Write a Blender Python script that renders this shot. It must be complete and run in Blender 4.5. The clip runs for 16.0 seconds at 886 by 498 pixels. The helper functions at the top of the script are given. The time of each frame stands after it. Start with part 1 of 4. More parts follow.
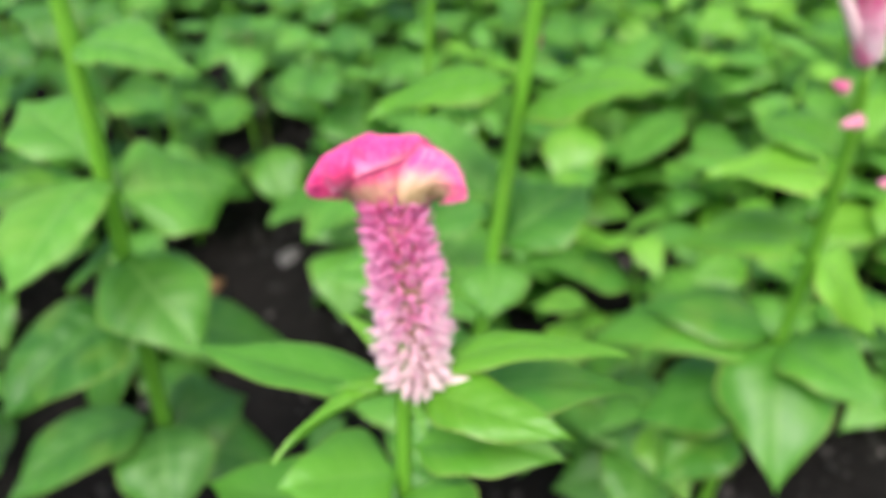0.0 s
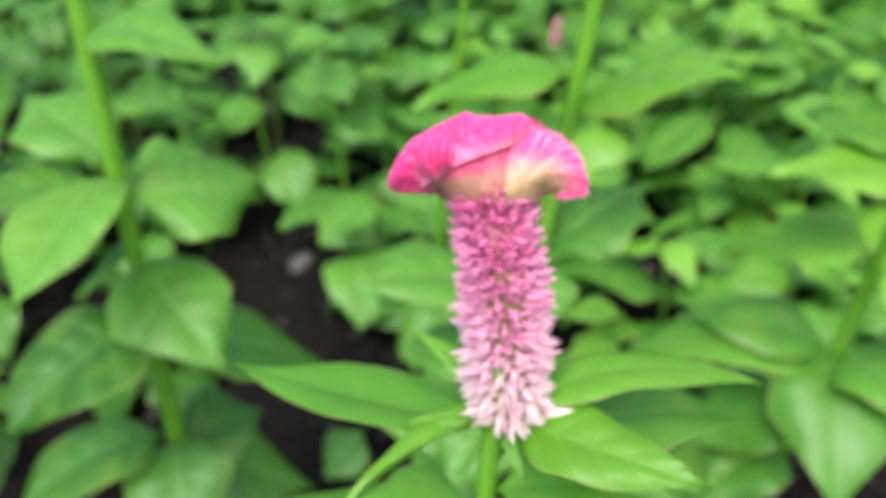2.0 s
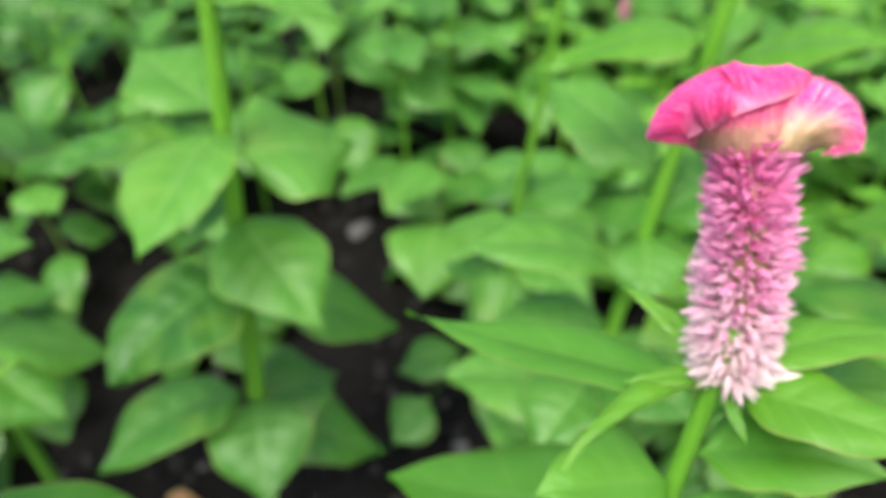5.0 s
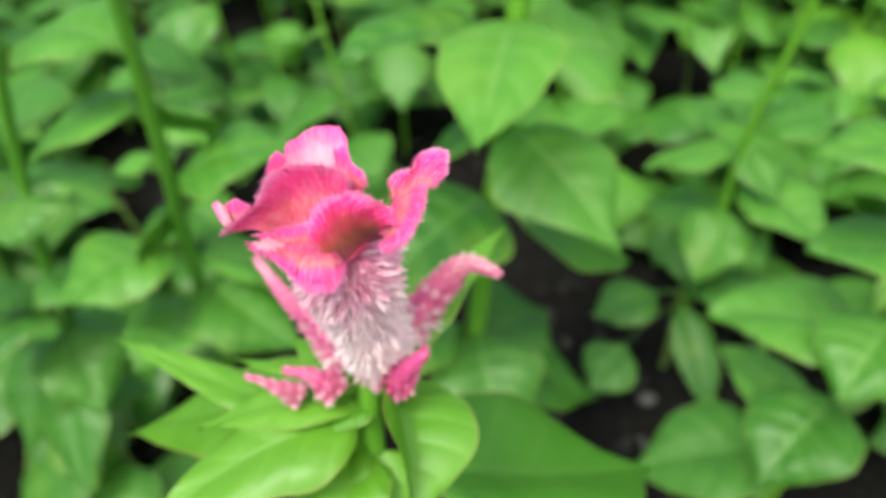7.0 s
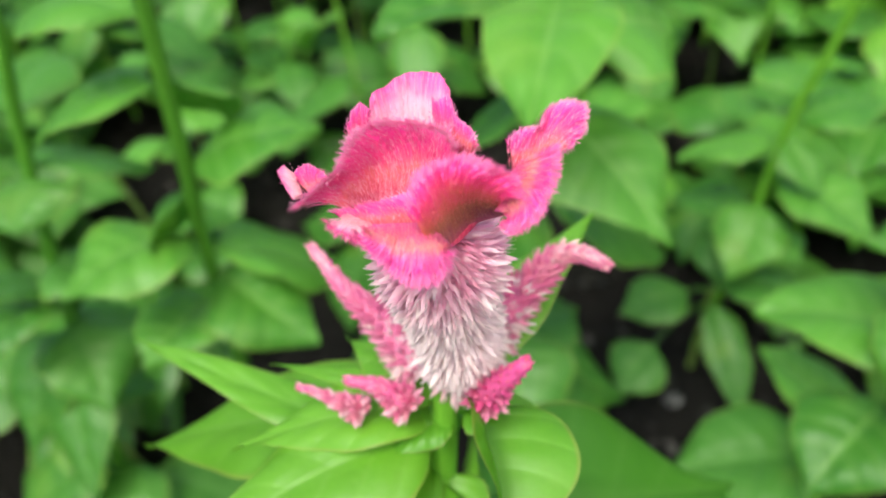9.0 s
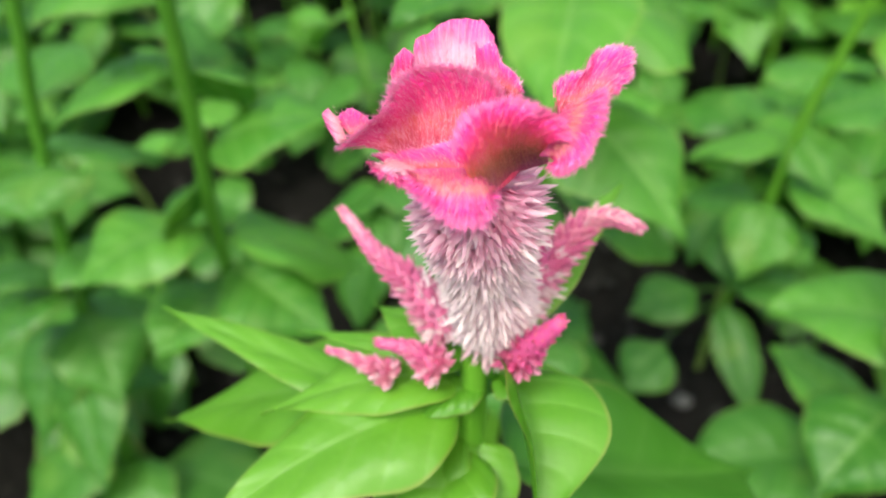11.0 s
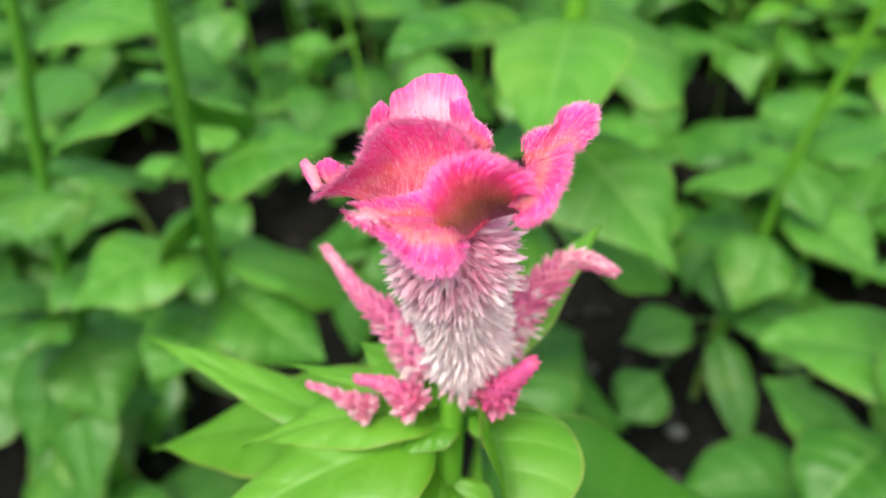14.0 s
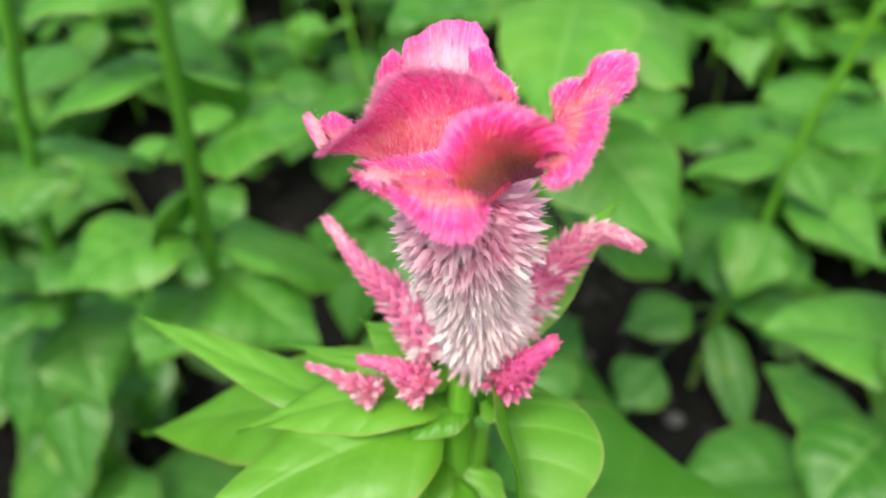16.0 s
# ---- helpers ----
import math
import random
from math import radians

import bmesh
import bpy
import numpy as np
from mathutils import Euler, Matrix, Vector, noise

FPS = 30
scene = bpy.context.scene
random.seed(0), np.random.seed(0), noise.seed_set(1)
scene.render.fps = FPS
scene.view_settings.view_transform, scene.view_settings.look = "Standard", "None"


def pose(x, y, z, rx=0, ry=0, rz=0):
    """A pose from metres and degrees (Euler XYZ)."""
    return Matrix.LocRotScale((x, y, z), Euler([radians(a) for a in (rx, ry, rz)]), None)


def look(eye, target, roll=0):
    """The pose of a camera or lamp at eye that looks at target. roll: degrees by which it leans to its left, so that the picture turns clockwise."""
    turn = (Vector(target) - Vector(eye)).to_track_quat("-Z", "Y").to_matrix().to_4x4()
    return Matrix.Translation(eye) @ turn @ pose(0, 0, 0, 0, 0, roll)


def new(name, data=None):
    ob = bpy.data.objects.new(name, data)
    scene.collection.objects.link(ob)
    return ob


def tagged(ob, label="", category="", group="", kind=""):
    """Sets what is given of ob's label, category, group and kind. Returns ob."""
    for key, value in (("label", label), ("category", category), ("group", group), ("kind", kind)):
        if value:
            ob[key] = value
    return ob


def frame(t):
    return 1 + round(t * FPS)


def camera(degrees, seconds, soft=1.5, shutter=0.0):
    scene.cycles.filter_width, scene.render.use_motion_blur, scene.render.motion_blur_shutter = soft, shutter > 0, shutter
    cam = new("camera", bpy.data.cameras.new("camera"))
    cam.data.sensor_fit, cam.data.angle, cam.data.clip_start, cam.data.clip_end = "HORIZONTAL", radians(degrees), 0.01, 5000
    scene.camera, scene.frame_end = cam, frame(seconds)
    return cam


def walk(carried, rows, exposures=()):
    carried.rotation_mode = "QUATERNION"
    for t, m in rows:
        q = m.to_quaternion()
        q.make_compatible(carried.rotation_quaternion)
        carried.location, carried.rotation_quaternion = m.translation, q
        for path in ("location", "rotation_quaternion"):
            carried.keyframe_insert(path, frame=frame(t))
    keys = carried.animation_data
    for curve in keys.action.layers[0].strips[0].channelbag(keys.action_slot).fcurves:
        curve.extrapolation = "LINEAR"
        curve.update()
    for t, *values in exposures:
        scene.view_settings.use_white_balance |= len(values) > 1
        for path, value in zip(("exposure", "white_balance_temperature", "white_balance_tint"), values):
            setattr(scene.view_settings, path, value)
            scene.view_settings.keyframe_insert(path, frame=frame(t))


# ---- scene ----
cam = camera(58.9, 16.0, soft=2.0)
PATH = [
    (0, (0.002, -0.026, 0.768), (0.038, 1.52, -0.5), -5.3),
    (0.5, (-0.013, -0.016, 0.746), (0.007, 1.53, -0.523), -5.0),
    (1, (-0.017, 0.0, 0.743), (-0.009, 1.556, -0.514), -5.7),
    (1.5, (-0.02, 0.006, 0.743), (0.006, 1.563, -0.512), -5.6),
    (2, (-0.021, 0.005, 0.746), (0.015, 1.559, -0.511), -5.2),
    (2.5, (-0.021, 0.005, 0.746), (0.019, 1.556, -0.515), -5.2),
    (3, (-0.021, 0.003, 0.747), (0.022, 1.55, -0.521), -4.8),
    (5.5, (-0.115, 0.011, 0.739), (-0.194, 1.526, -0.565), -6.2),
    (6, (-0.172, 0.020, 0.719), (-0.296, 1.524, -0.593), -7.5),
    (6.5, (-0.201, 0.027, 0.704), (-0.333, 1.492, -0.651), -6.2),
    (7, (-0.218, 0.031, 0.692), (-0.382, 1.491, -0.664), -7.0),
    (7.5, (-0.228, 0.041, 0.683), (-0.381, 1.497, -0.680), -6.6),
    (8, (-0.234, 0.047, 0.679), (-0.394, 1.496, -0.691), -6.6),
    (8.5, (-0.237, 0.051, 0.674), (-0.392, 1.496, -0.701), -6.3),
    (9, (-0.238, 0.052, 0.671), (-0.409, 1.504, -0.694), -6.7),
    (11.5, (-0.244, 0.044, 0.665), (-0.427, 1.511, -0.682), -6.2),
    (12, (-0.244, 0.042, 0.666), (-0.443, 1.526, -0.66), -6.6),
    (12.5, (-0.246, 0.042, 0.669), (-0.451, 1.543, -0.637), -6.7),
    (13, (-0.244, 0.041, 0.671), (-0.443, 1.549, -0.627), -6.2),
    (13.5, (-0.241, 0.036, 0.674), (-0.413, 1.549, -0.623), -5.2),
    (14, (-0.239, 0.046, 0.67), (-0.421, 1.547, -0.64), -5.3),
    (14.5, (-0.241, 0.049, 0.669), (-0.431, 1.545, -0.644), -5.2),
    (15, (-0.241, 0.05, 0.664), (-0.409, 1.538, -0.661), -4.6),
    (15.5, (-0.241, 0.053, 0.662), (-0.398, 1.537, -0.669), -4.3),
    (16, (-0.243, 0.052, 0.661), (-0.41, 1.533, -0.673), -4.6),
]
walk(cam, [(t, look(eye, target, roll)) for t, eye, target, roll in PATH],
     [(0.0, 0.90, 6500, 10), (4.0, 0.90, 6500, 10), (6.0, 0.84, 6650, 4), (8.0, 0.77, 6850, -2), (16.0, 0.77, 6850, -2)])

cam.data.dof.use_dof = True
cam.data.dof.focus_distance = 0.108
cam.data.dof.aperture_fstop = 15.0

# ---- world and sun: a bright, thinly overcast day ----
world = bpy.data.worlds.new("sky")
scene.world = world
world.use_nodes = True
wn, wl = world.node_tree.nodes, world.node_tree.links
sky = wn.new("ShaderNodeTexSky")
sky.sky_type, sky.sun_disc = "NISHITA", False
sky.sun_elevation, sky.sun_rotation = radians(62), radians(150)
sky.air_density, sky.dust_density, sky.ozone_density = 1.0, 4.0, 0.6
wn["Background"].inputs["Strength"].default_value = 0.14
wl.new(sky.outputs["Color"], wn["Background"].inputs["Color"])
sun = new("sun", bpy.data.lights.new("sun", "SUN"))
sun.data.energy, sun.data.angle, sun.data.color = 2.3, radians(22), (1.0, 0.97, 0.90)
sun.matrix_world = look((-2.0, -3.4, 7.4), (0, 0, 0))
scene.view_settings.exposure = 0.85


# ---- materials ----
class Nodes:
    """A short way to write a node material."""

    def __init__(self, name):
        self.mat = bpy.data.materials.new(name)
        self.mat.use_nodes = True
        self.tree = self.mat.node_tree
        self.bsdf = self.tree.nodes["Principled BSDF"]
        self.out = self.tree.nodes["Material Output"]

    def add(self, kind, **values):
        node = self.tree.nodes.new(kind)
        for key, value in values.items():
            setattr(node, key, value)
        return node

    def link(self, a, b):
        self.tree.links.new(a, b)

    def put(self, socket, value):
        if isinstance(value, bpy.types.NodeSocket):
            self.link(value, socket)
        else:
            socket.default_value = value

    def math(self, op, a, b=0.0, clamp=False):
        node = self.add("ShaderNodeMath", operation=op, use_clamp=clamp)
        self.put(node.inputs[0], a)
        self.put(node.inputs[1], b)
        return node.outputs[0]

    def noise(self, vector, scale, detail=3.0, rough=0.55):
        node = self.add("ShaderNodeTexNoise")
        self.put(node.inputs["Vector"], vector)
        node.inputs["Scale"].default_value, node.inputs["Detail"].default_value = scale, detail
        node.inputs["Roughness"].default_value = rough
        return node.outputs["Fac"]

    def ramp(self, fac, stops):
        node = self.add("ShaderNodeValToRGB")
        self.put(node.inputs[0], fac)
        el = node.color_ramp.elements
        while len(el) < len(stops):
            el.new(0.5)
        for e, (pos, col) in zip(el, stops):
            e.position, e.color = pos, (*col, 1.0)
        return node.outputs[0]

    def mix(self, fac, a, b, blend="MIX"):
        node = self.add("ShaderNodeMix", data_type="RGBA", blend_type=blend)
        self.put(node.inputs[0], fac)
        for sock, value in ((node.inputs[6], a), (node.inputs[7], b)):
            self.put(sock, (*value, 1.0) if isinstance(value, tuple) else value)
        return node.outputs[2]

    def bump(self, height, strength, distance):
        node = self.add("ShaderNodeBump")
        node.inputs["Strength"].default_value, node.inputs["Distance"].default_value = strength, distance
        self.link(height, node.inputs["Height"])
        return node.outputs[0]

    def see_through(self, colour, share):
        """Lets a share of the light through the thin tissue."""
        tr = self.add("ShaderNodeBsdfTranslucent")
        self.put(tr.inputs["Color"], colour)
        both = self.add("ShaderNodeMixShader")
        both.inputs[0].default_value = share
        self.link(self.bsdf.outputs[0], both.inputs[1])
        self.link(tr.outputs[0], both.inputs[2])
        self.link(both.outputs[0], self.out.inputs["Surface"])


def leaf_material(name, dark, light, vein, clear=0.46, margin=(0.36, 0.46, 0.10)):
    n = Nodes(name)
    uv = n.add("ShaderNodeUVMap", uv_map="blade").outputs[0]
    split = n.add("ShaderNodeSeparateXYZ")
    n.link(uv, split.inputs[0])
    along = split.outputs[0]
    across = n.math("ABSOLUTE", n.math("SUBTRACT", split.outputs[1], 0.5))
    place = n.add("ShaderNodeNewGeometry").outputs["Position"]
    rand = n.add("ShaderNodeObjectInfo").outputs["Random"]
    bend = n.math("ADD", n.math("SUBTRACT", along, n.math("MULTIPLY", across, 0.36)), n.math("MULTIPLY", n.noise(place, 40.0), 0.06))
    wave = n.math("ABSOLUTE", n.math("SINE", n.math("MULTIPLY", bend, 20.0)))
    lateral = n.math("SUBTRACT", 1.0, n.math("MULTIPLY", wave, 2.2), True)
    midrib = n.math("SUBTRACT", 1.0, n.math("MULTIPLY", across, 22.0), True)
    veins = n.math("MAXIMUM", n.math("MULTIPLY", lateral, n.math("MULTIPLY", n.noise(place, 25.0), 0.75)), n.math("MULTIPLY", midrib, 0.85))
    mottle = n.noise(place, 45.0, 4.0)
    fine = n.noise(place, 700.0, 2.0)
    tone = n.math("ADD", n.math("MULTIPLY", mottle, 0.55), n.math("ADD", n.math("MULTIPLY", rand, 0.62), n.math("MULTIPLY", fine, 0.12)))
    base = n.ramp(tone, [(0.25, dark), (0.95, light)])
    colour = n.mix(n.math("MULTIPLY", veins, clear), base, vein)
    rim = n.math("MULTIPLY", n.math("SUBTRACT", across, 0.465, True), 22.0, True)
    colour = n.mix(n.math("MULTIPLY", rim, 0.55), colour, margin)
    age = n.math("MULTIPLY", n.math("SUBTRACT", n.noise(place, 17.0, 2.0), 0.60, True), 2.2, True)
    colour = n.mix(age, colour, (0.26, 0.42, 0.06))
    n.link(colour, n.bsdf.inputs["Base Color"])
    n.put(n.bsdf.inputs["Roughness"], n.math("ADD", n.math("MULTIPLY", mottle, 0.2), 0.33))
    n.bsdf.inputs["Specular IOR Level"].default_value = 0.5
    height = n.math("SUBTRACT", n.math("ADD", n.math("MULTIPLY", wave, 0.8), n.math("ADD", n.math("MULTIPLY", fine, 0.25), n.math("MULTIPLY", n.noise(place, 150.0, 2.0), 1.6))), n.math("MULTIPLY", midrib, 0.7))
    n.link(n.bump(height, clear, 0.0011), n.bsdf.inputs["Normal"])
    n.see_through(n.mix(1.0, colour, (1.0, 1.0, 0.45), "MULTIPLY"), 0.34)
    return n.mat


LEAF = leaf_material("leaf_green", (0.052, 0.200, 0.020), (0.125, 0.355, 0.042), (0.28, 0.52, 0.14), 0.50)
LEAF_YOUNG = leaf_material("young_leaf_green", (0.082, 0.275, 0.014), (0.178, 0.430, 0.038), (0.32, 0.56, 0.15), 0.24, (0.44, 0.32, 0.12))
# darker copy of LEAF: shade on low and left-hand leaves, put into the colour
LEAF_SHADED = leaf_material("leaf_green_shaded", (0.040, 0.155, 0.018), (0.085, 0.265, 0.034), (0.18, 0.40, 0.10), 0.55)

LEAF_SLIM = leaf_material("upper_leaf_green", (0.056, 0.215, 0.016), (0.125, 0.365, 0.036), (0.28, 0.52, 0.13), 0.20, (0.42, 0.36, 0.12))
LEAF_DEAD = leaf_material("withered_leaf_brown", (0.16, 0.085, 0.04), (0.36, 0.20, 0.08), (0.40, 0.28, 0.14), 0.3)


def stem_material(name, a, b):
    n = Nodes(name)
    place = n.add("ShaderNodeNewGeometry").outputs["Position"]
    stretch = n.add("ShaderNodeMapping")
    stretch.inputs["Scale"].default_value = (1.0, 1.0, 0.06)
    n.link(place, stretch.inputs[0])
    streak = n.noise(stretch.outputs[0], 900.0, 3.0)
    n.link(n.ramp(n.math("ADD", n.math("MULTIPLY", streak, 0.6), n.math("MULTIPLY", n.noise(place, 30.0), 0.4)), [(0.3, a), (0.75, b)]), n.bsdf.inputs["Base Color"])
    n.bsdf.inputs["Roughness"].default_value = 0.45
    n.link(n.bump(streak, 0.5, 0.0006), n.bsdf.inputs["Normal"])
    return n.mat


STEM = stem_material("stem_green", (0.10, 0.30, 0.018), (0.20, 0.46, 0.045))
STEM_DARK = stem_material("stem_dark_green", (0.055, 0.19, 0.014), (0.11, 0.30, 0.03))
STEM_BROWN = stem_material("stem_low", (0.10, 0.16, 0.03), (0.17, 0.26, 0.06))


def flower_material(name, low, high, stops, through_share=0.3):
    """Colour by height on the flower, between low and high."""
    n = Nodes(name)
    place = n.add("ShaderNodeNewGeometry").outputs["Position"]
    split = n.add("ShaderNodeSeparateXYZ")
    n.link(place, split.inputs[0])
    rand = n.add("ShaderNodeObjectInfo").outputs["Random"]
    grade = n.math("DIVIDE", n.math("SUBTRACT", split.outputs[2], low), high - low)
    grade = n.math("ADD", grade, n.math("MULTIPLY", n.math("SUBTRACT", rand, 0.5), 0.30))
    grade = n.math("ADD", grade, n.math("MULTIPLY", n.math("SUBTRACT", n.noise(place, 400.0), 0.5), 0.35))
    colour = n.ramp(grade, stops)
    n.link(colour, n.bsdf.inputs["Base Color"])
    n.bsdf.inputs["Roughness"].default_value = 0.42
    n.link(n.bump(n.noise(place, 2600.0, 2.0), 0.35, 0.0003), n.bsdf.inputs["Normal"])
    n.see_through(colour, through_share)
    return n.mat


def crest_material(name, stops, streak_colour, slant, silky=False):
    """Velvet of a comb: colour from its root to its rim."""
    n = Nodes(name)
    uv = n.add("ShaderNodeUVMap", uv_map="blade").outputs[0]
    split = n.add("ShaderNodeSeparateXYZ")
    n.link(uv, split.inputs[0])
    place = n.add("ShaderNodeNewGeometry").outputs["Position"]
    stretch = n.add("ShaderNodeMapping")
    stretch.inputs["Scale"].default_value = (60.0, 3.0, 1.0)
    n.link(uv, stretch.inputs[0])
    streak = n.noise(stretch.outputs[0], 1.0, 3.0)
    blotch = n.noise(place, 190.0, 3.0)
    fac = n.math("ADD", split.outputs[1], n.math("MULTIPLY", n.math("SUBTRACT", blotch, 0.5), 0.55))
    fac = n.math("ADD", fac, n.math("MULTIPLY", n.math("SUBTRACT", streak, 0.5), 0.25))
    fac = n.math("ADD", fac, n.math("MULTIPLY", n.math("SUBTRACT", 0.5, split.outputs[0]), slant))
    colour = n.mix(n.math("MULTIPLY", n.math("SUBTRACT", streak, 0.48, True), 2.0, True), n.ramp(fac, stops), streak_colour)
    if silky:
        each = n.add("ShaderNodeNewGeometry").outputs["Random Per Island"]
        colour = n.mix(n.math("MULTIPLY", n.math("POWER", each, 3.0), 0.55), colour, streak_colour)
    n.link(colour, n.bsdf.inputs["Base Color"])
    n.bsdf.inputs["Roughness"].default_value = 0.6
    n.bsdf.inputs["Sheen Weight"].default_value = 0.15
    n.bsdf.inputs["Sheen Roughness"].default_value = 0.4
    n.link(n.bump(n.math("ADD", streak, n.noise(place, 1800.0)), 0.5, 0.0007), n.bsdf.inputs["Normal"])
    n.see_through(colour, 0.15)
    return n.mat


def soil_material():
    n = Nodes("soil")
    place = n.add("ShaderNodeNewGeometry").outputs["Position"]
    big, mid, fine = n.noise(place, 5.0, 5.0), n.noise(place, 45.0, 5.0, 0.7), n.noise(place, 300.0, 3.0)
    fac = n.math("ADD", n.math("MULTIPLY", big, 0.4), n.math("ADD", n.math("MULTIPLY", mid, 0.4), n.math("MULTIPLY", fine, 0.2)))
    n.link(n.ramp(fac, [(0.38, (0.0045, 0.0040, 0.0038)), (0.62, (0.011, 0.0095, 0.0085)), (0.82, (0.040, 0.036, 0.032))]), n.bsdf.inputs["Base Color"])
    n.bsdf.inputs["Roughness"].default_value = 0.95
    n.bsdf.inputs["Specular IOR Level"].default_value = 0.15
    n.link(n.bump(n.math("ADD", mid, n.math("MULTIPLY", fine, 0.5)), 0.9, 0.01), n.bsdf.inputs["Normal"])
    return n.mat


def stone_material():
    n = Nodes("stone")
    place = n.add("ShaderNodeNewGeometry").outputs["Position"]
    n.link(n.ramp(n.noise(place, 120.0, 4.0), [(0.3, (0.045, 0.042, 0.042)), (0.7, (0.12, 0.115, 0.115))]), n.bsdf.inputs["Base Color"])
    n.bsdf.inputs["Roughness"].default_value = 0.85
    n.link(n.bump(n.noise(place, 500.0), 0.5, 0.002), n.bsdf.inputs["Normal"])
    return n.mat


SOIL, STONE = soil_material(), stone_material()
clod = Nodes("clod")
clod_place = clod.add("ShaderNodeNewGeometry")
clod.link(clod.ramp(clod_place.outputs["Random Per Island"], [(0.0, (0.004, 0.0035, 0.0035)), (0.80, (0.016, 0.014, 0.012)), (0.97, (0.06, 0.055, 0.05)), (1.0, (0.14, 0.13, 0.12))]), clod.bsdf.inputs["Base Color"])
clod.bsdf.inputs["Roughness"].default_value = 0.95
CLOD = clod.mat
FLORET_ONE = flower_material("florets_pink", 0.588, 0.656, [(0.0, (0.92, 0.78, 0.78)), (0.28, (0.93, 0.66, 0.77)), (0.56, (0.91, 0.43, 0.68)), (0.92, (0.90, 0.27, 0.58))], 0.36)
# rose top stops: pinker upper florets plus painted shade under the comb
FLORET_TWO = flower_material("florets_white", 0.548, 0.606, [(0.0, (0.94, 0.56, 0.66)), (0.18, (0.97, 0.82, 0.85)), (0.62, (0.97, 0.78, 0.84)), (0.84, (0.94, 0.56, 0.72)), (1.0, (0.82, 0.26, 0.48))], 0.36)
FLORET_ARM = flower_material("florets_rose", 0.545, 0.576, [(0.0, (0.90, 0.62, 0.70)), (0.28, (0.84, 0.32, 0.52)), (0.66, (0.80, 0.18, 0.40)), (0.84, (0.88, 0.36, 0.50)), (1.0, (0.94, 0.70, 0.72))], 0.25)
BUD = flower_material("bud_rose", 0.545, 0.578, [(0.0, (0.74, 0.28, 0.40)), (0.35, (0.70, 0.13, 0.32)), (0.65, (0.78, 0.10, 0.36)), (0.80, (0.80, 0.22, 0.20)), (1.0, (0.84, 0.40, 0.22))], 0.2)
# olive stop: shadow in the gaps between the florets, put into the core colour
CORE_ONE = flower_material("spike_core_rose", 0.588, 0.650, [(0.0, (0.60, 0.46, 0.36)), (0.45, (0.36, 0.30, 0.12)), (0.75, (0.70, 0.34, 0.36)), (1.0, (0.82, 0.40, 0.48))], 0.15)
# its top stop follows the florets, painted shade included
CORE_TWO = flower_material("spike_core_pale", 0.548, 0.612, [(0.0, (0.95, 0.74, 0.76)), (0.6, (0.95, 0.74, 0.80)), (1.0, (0.78, 0.26, 0.44))], 0.2)
CREST_ONE = crest_material("crest_pink", [(0.0, (0.80, 0.26, 0.32)), (0.30, (0.88, 0.10, 0.34)), (0.60, (0.88, 0.035, 0.30)), (1.0, (0.92, 0.10, 0.40))], (0.96, 0.40, 0.62), 0.0)
CREST_HOOD = crest_material("crest_hood", [(0.0, (0.90, 0.24, 0.40)), (0.18, (0.88, 0.12, 0.34)), (0.45, (0.88, 0.03, 0.29)), (1.0, (0.92, 0.07, 0.38))], (0.97, 0.52, 0.72), 0.0)
CREST_CREAM = crest_material("crest_cream", [(0.0, (0.80, 0.22, 0.42)), (0.14, (0.66, 0.36, 0.30)), (0.36, (0.72, 0.46, 0.30)), (0.56, (0.84, 0.42, 0.36)), (0.76, (0.88, 0.16, 0.34)), (1.0, (0.88, 0.045, 0.30))], (0.90, 0.66, 0.50), 0.0)
CREST_FLARE = crest_material("crest_flare", [(0.0, (0.78, 0.26, 0.40)), (0.14, (0.48, 0.36, 0.16)), (0.36, (0.74, 0.54, 0.30)), (0.58, (0.90, 0.58, 0.42)), (0.78, (0.91, 0.24, 0.40)), (0.92, (0.90, 0.06, 0.34)), (1.0, (0.93, 0.16, 0.44))], (0.94, 0.78, 0.64), 0.12)
# crimson and brown root stops darkened: shade deep inside the comb, painted in
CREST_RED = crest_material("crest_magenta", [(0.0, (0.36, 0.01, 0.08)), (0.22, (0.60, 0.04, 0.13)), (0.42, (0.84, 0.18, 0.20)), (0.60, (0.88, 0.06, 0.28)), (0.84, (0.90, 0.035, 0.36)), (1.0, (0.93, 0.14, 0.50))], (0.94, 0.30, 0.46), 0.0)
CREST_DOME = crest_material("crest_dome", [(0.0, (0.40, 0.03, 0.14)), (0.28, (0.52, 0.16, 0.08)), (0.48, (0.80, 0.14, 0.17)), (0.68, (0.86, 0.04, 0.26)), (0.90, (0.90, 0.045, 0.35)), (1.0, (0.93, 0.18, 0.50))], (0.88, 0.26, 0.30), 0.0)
CREST_PALE = crest_material("crest_pale", [(0.0, (0.84, 0.22, 0.36)), (0.35, (0.92, 0.44, 0.54)), (0.66, (0.95, 0.52, 0.70)), (0.86, (0.93, 0.22, 0.52)), (1.0, (0.90, 0.08, 0.42))], (0.97, 0.76, 0.84), 0.0)
CREST_LIGHT = crest_material("crest_rose", [(0.0, (0.80, 0.06, 0.32)), (0.30, (0.88, 0.13, 0.36)), (0.48, (0.90, 0.34, 0.34)), (0.68, (0.90, 0.12, 0.43)), (0.86, (0.90, 0.05, 0.40)), (1.0, (0.93, 0.18, 0.52))], (0.94, 0.50, 0.62), 0.0)
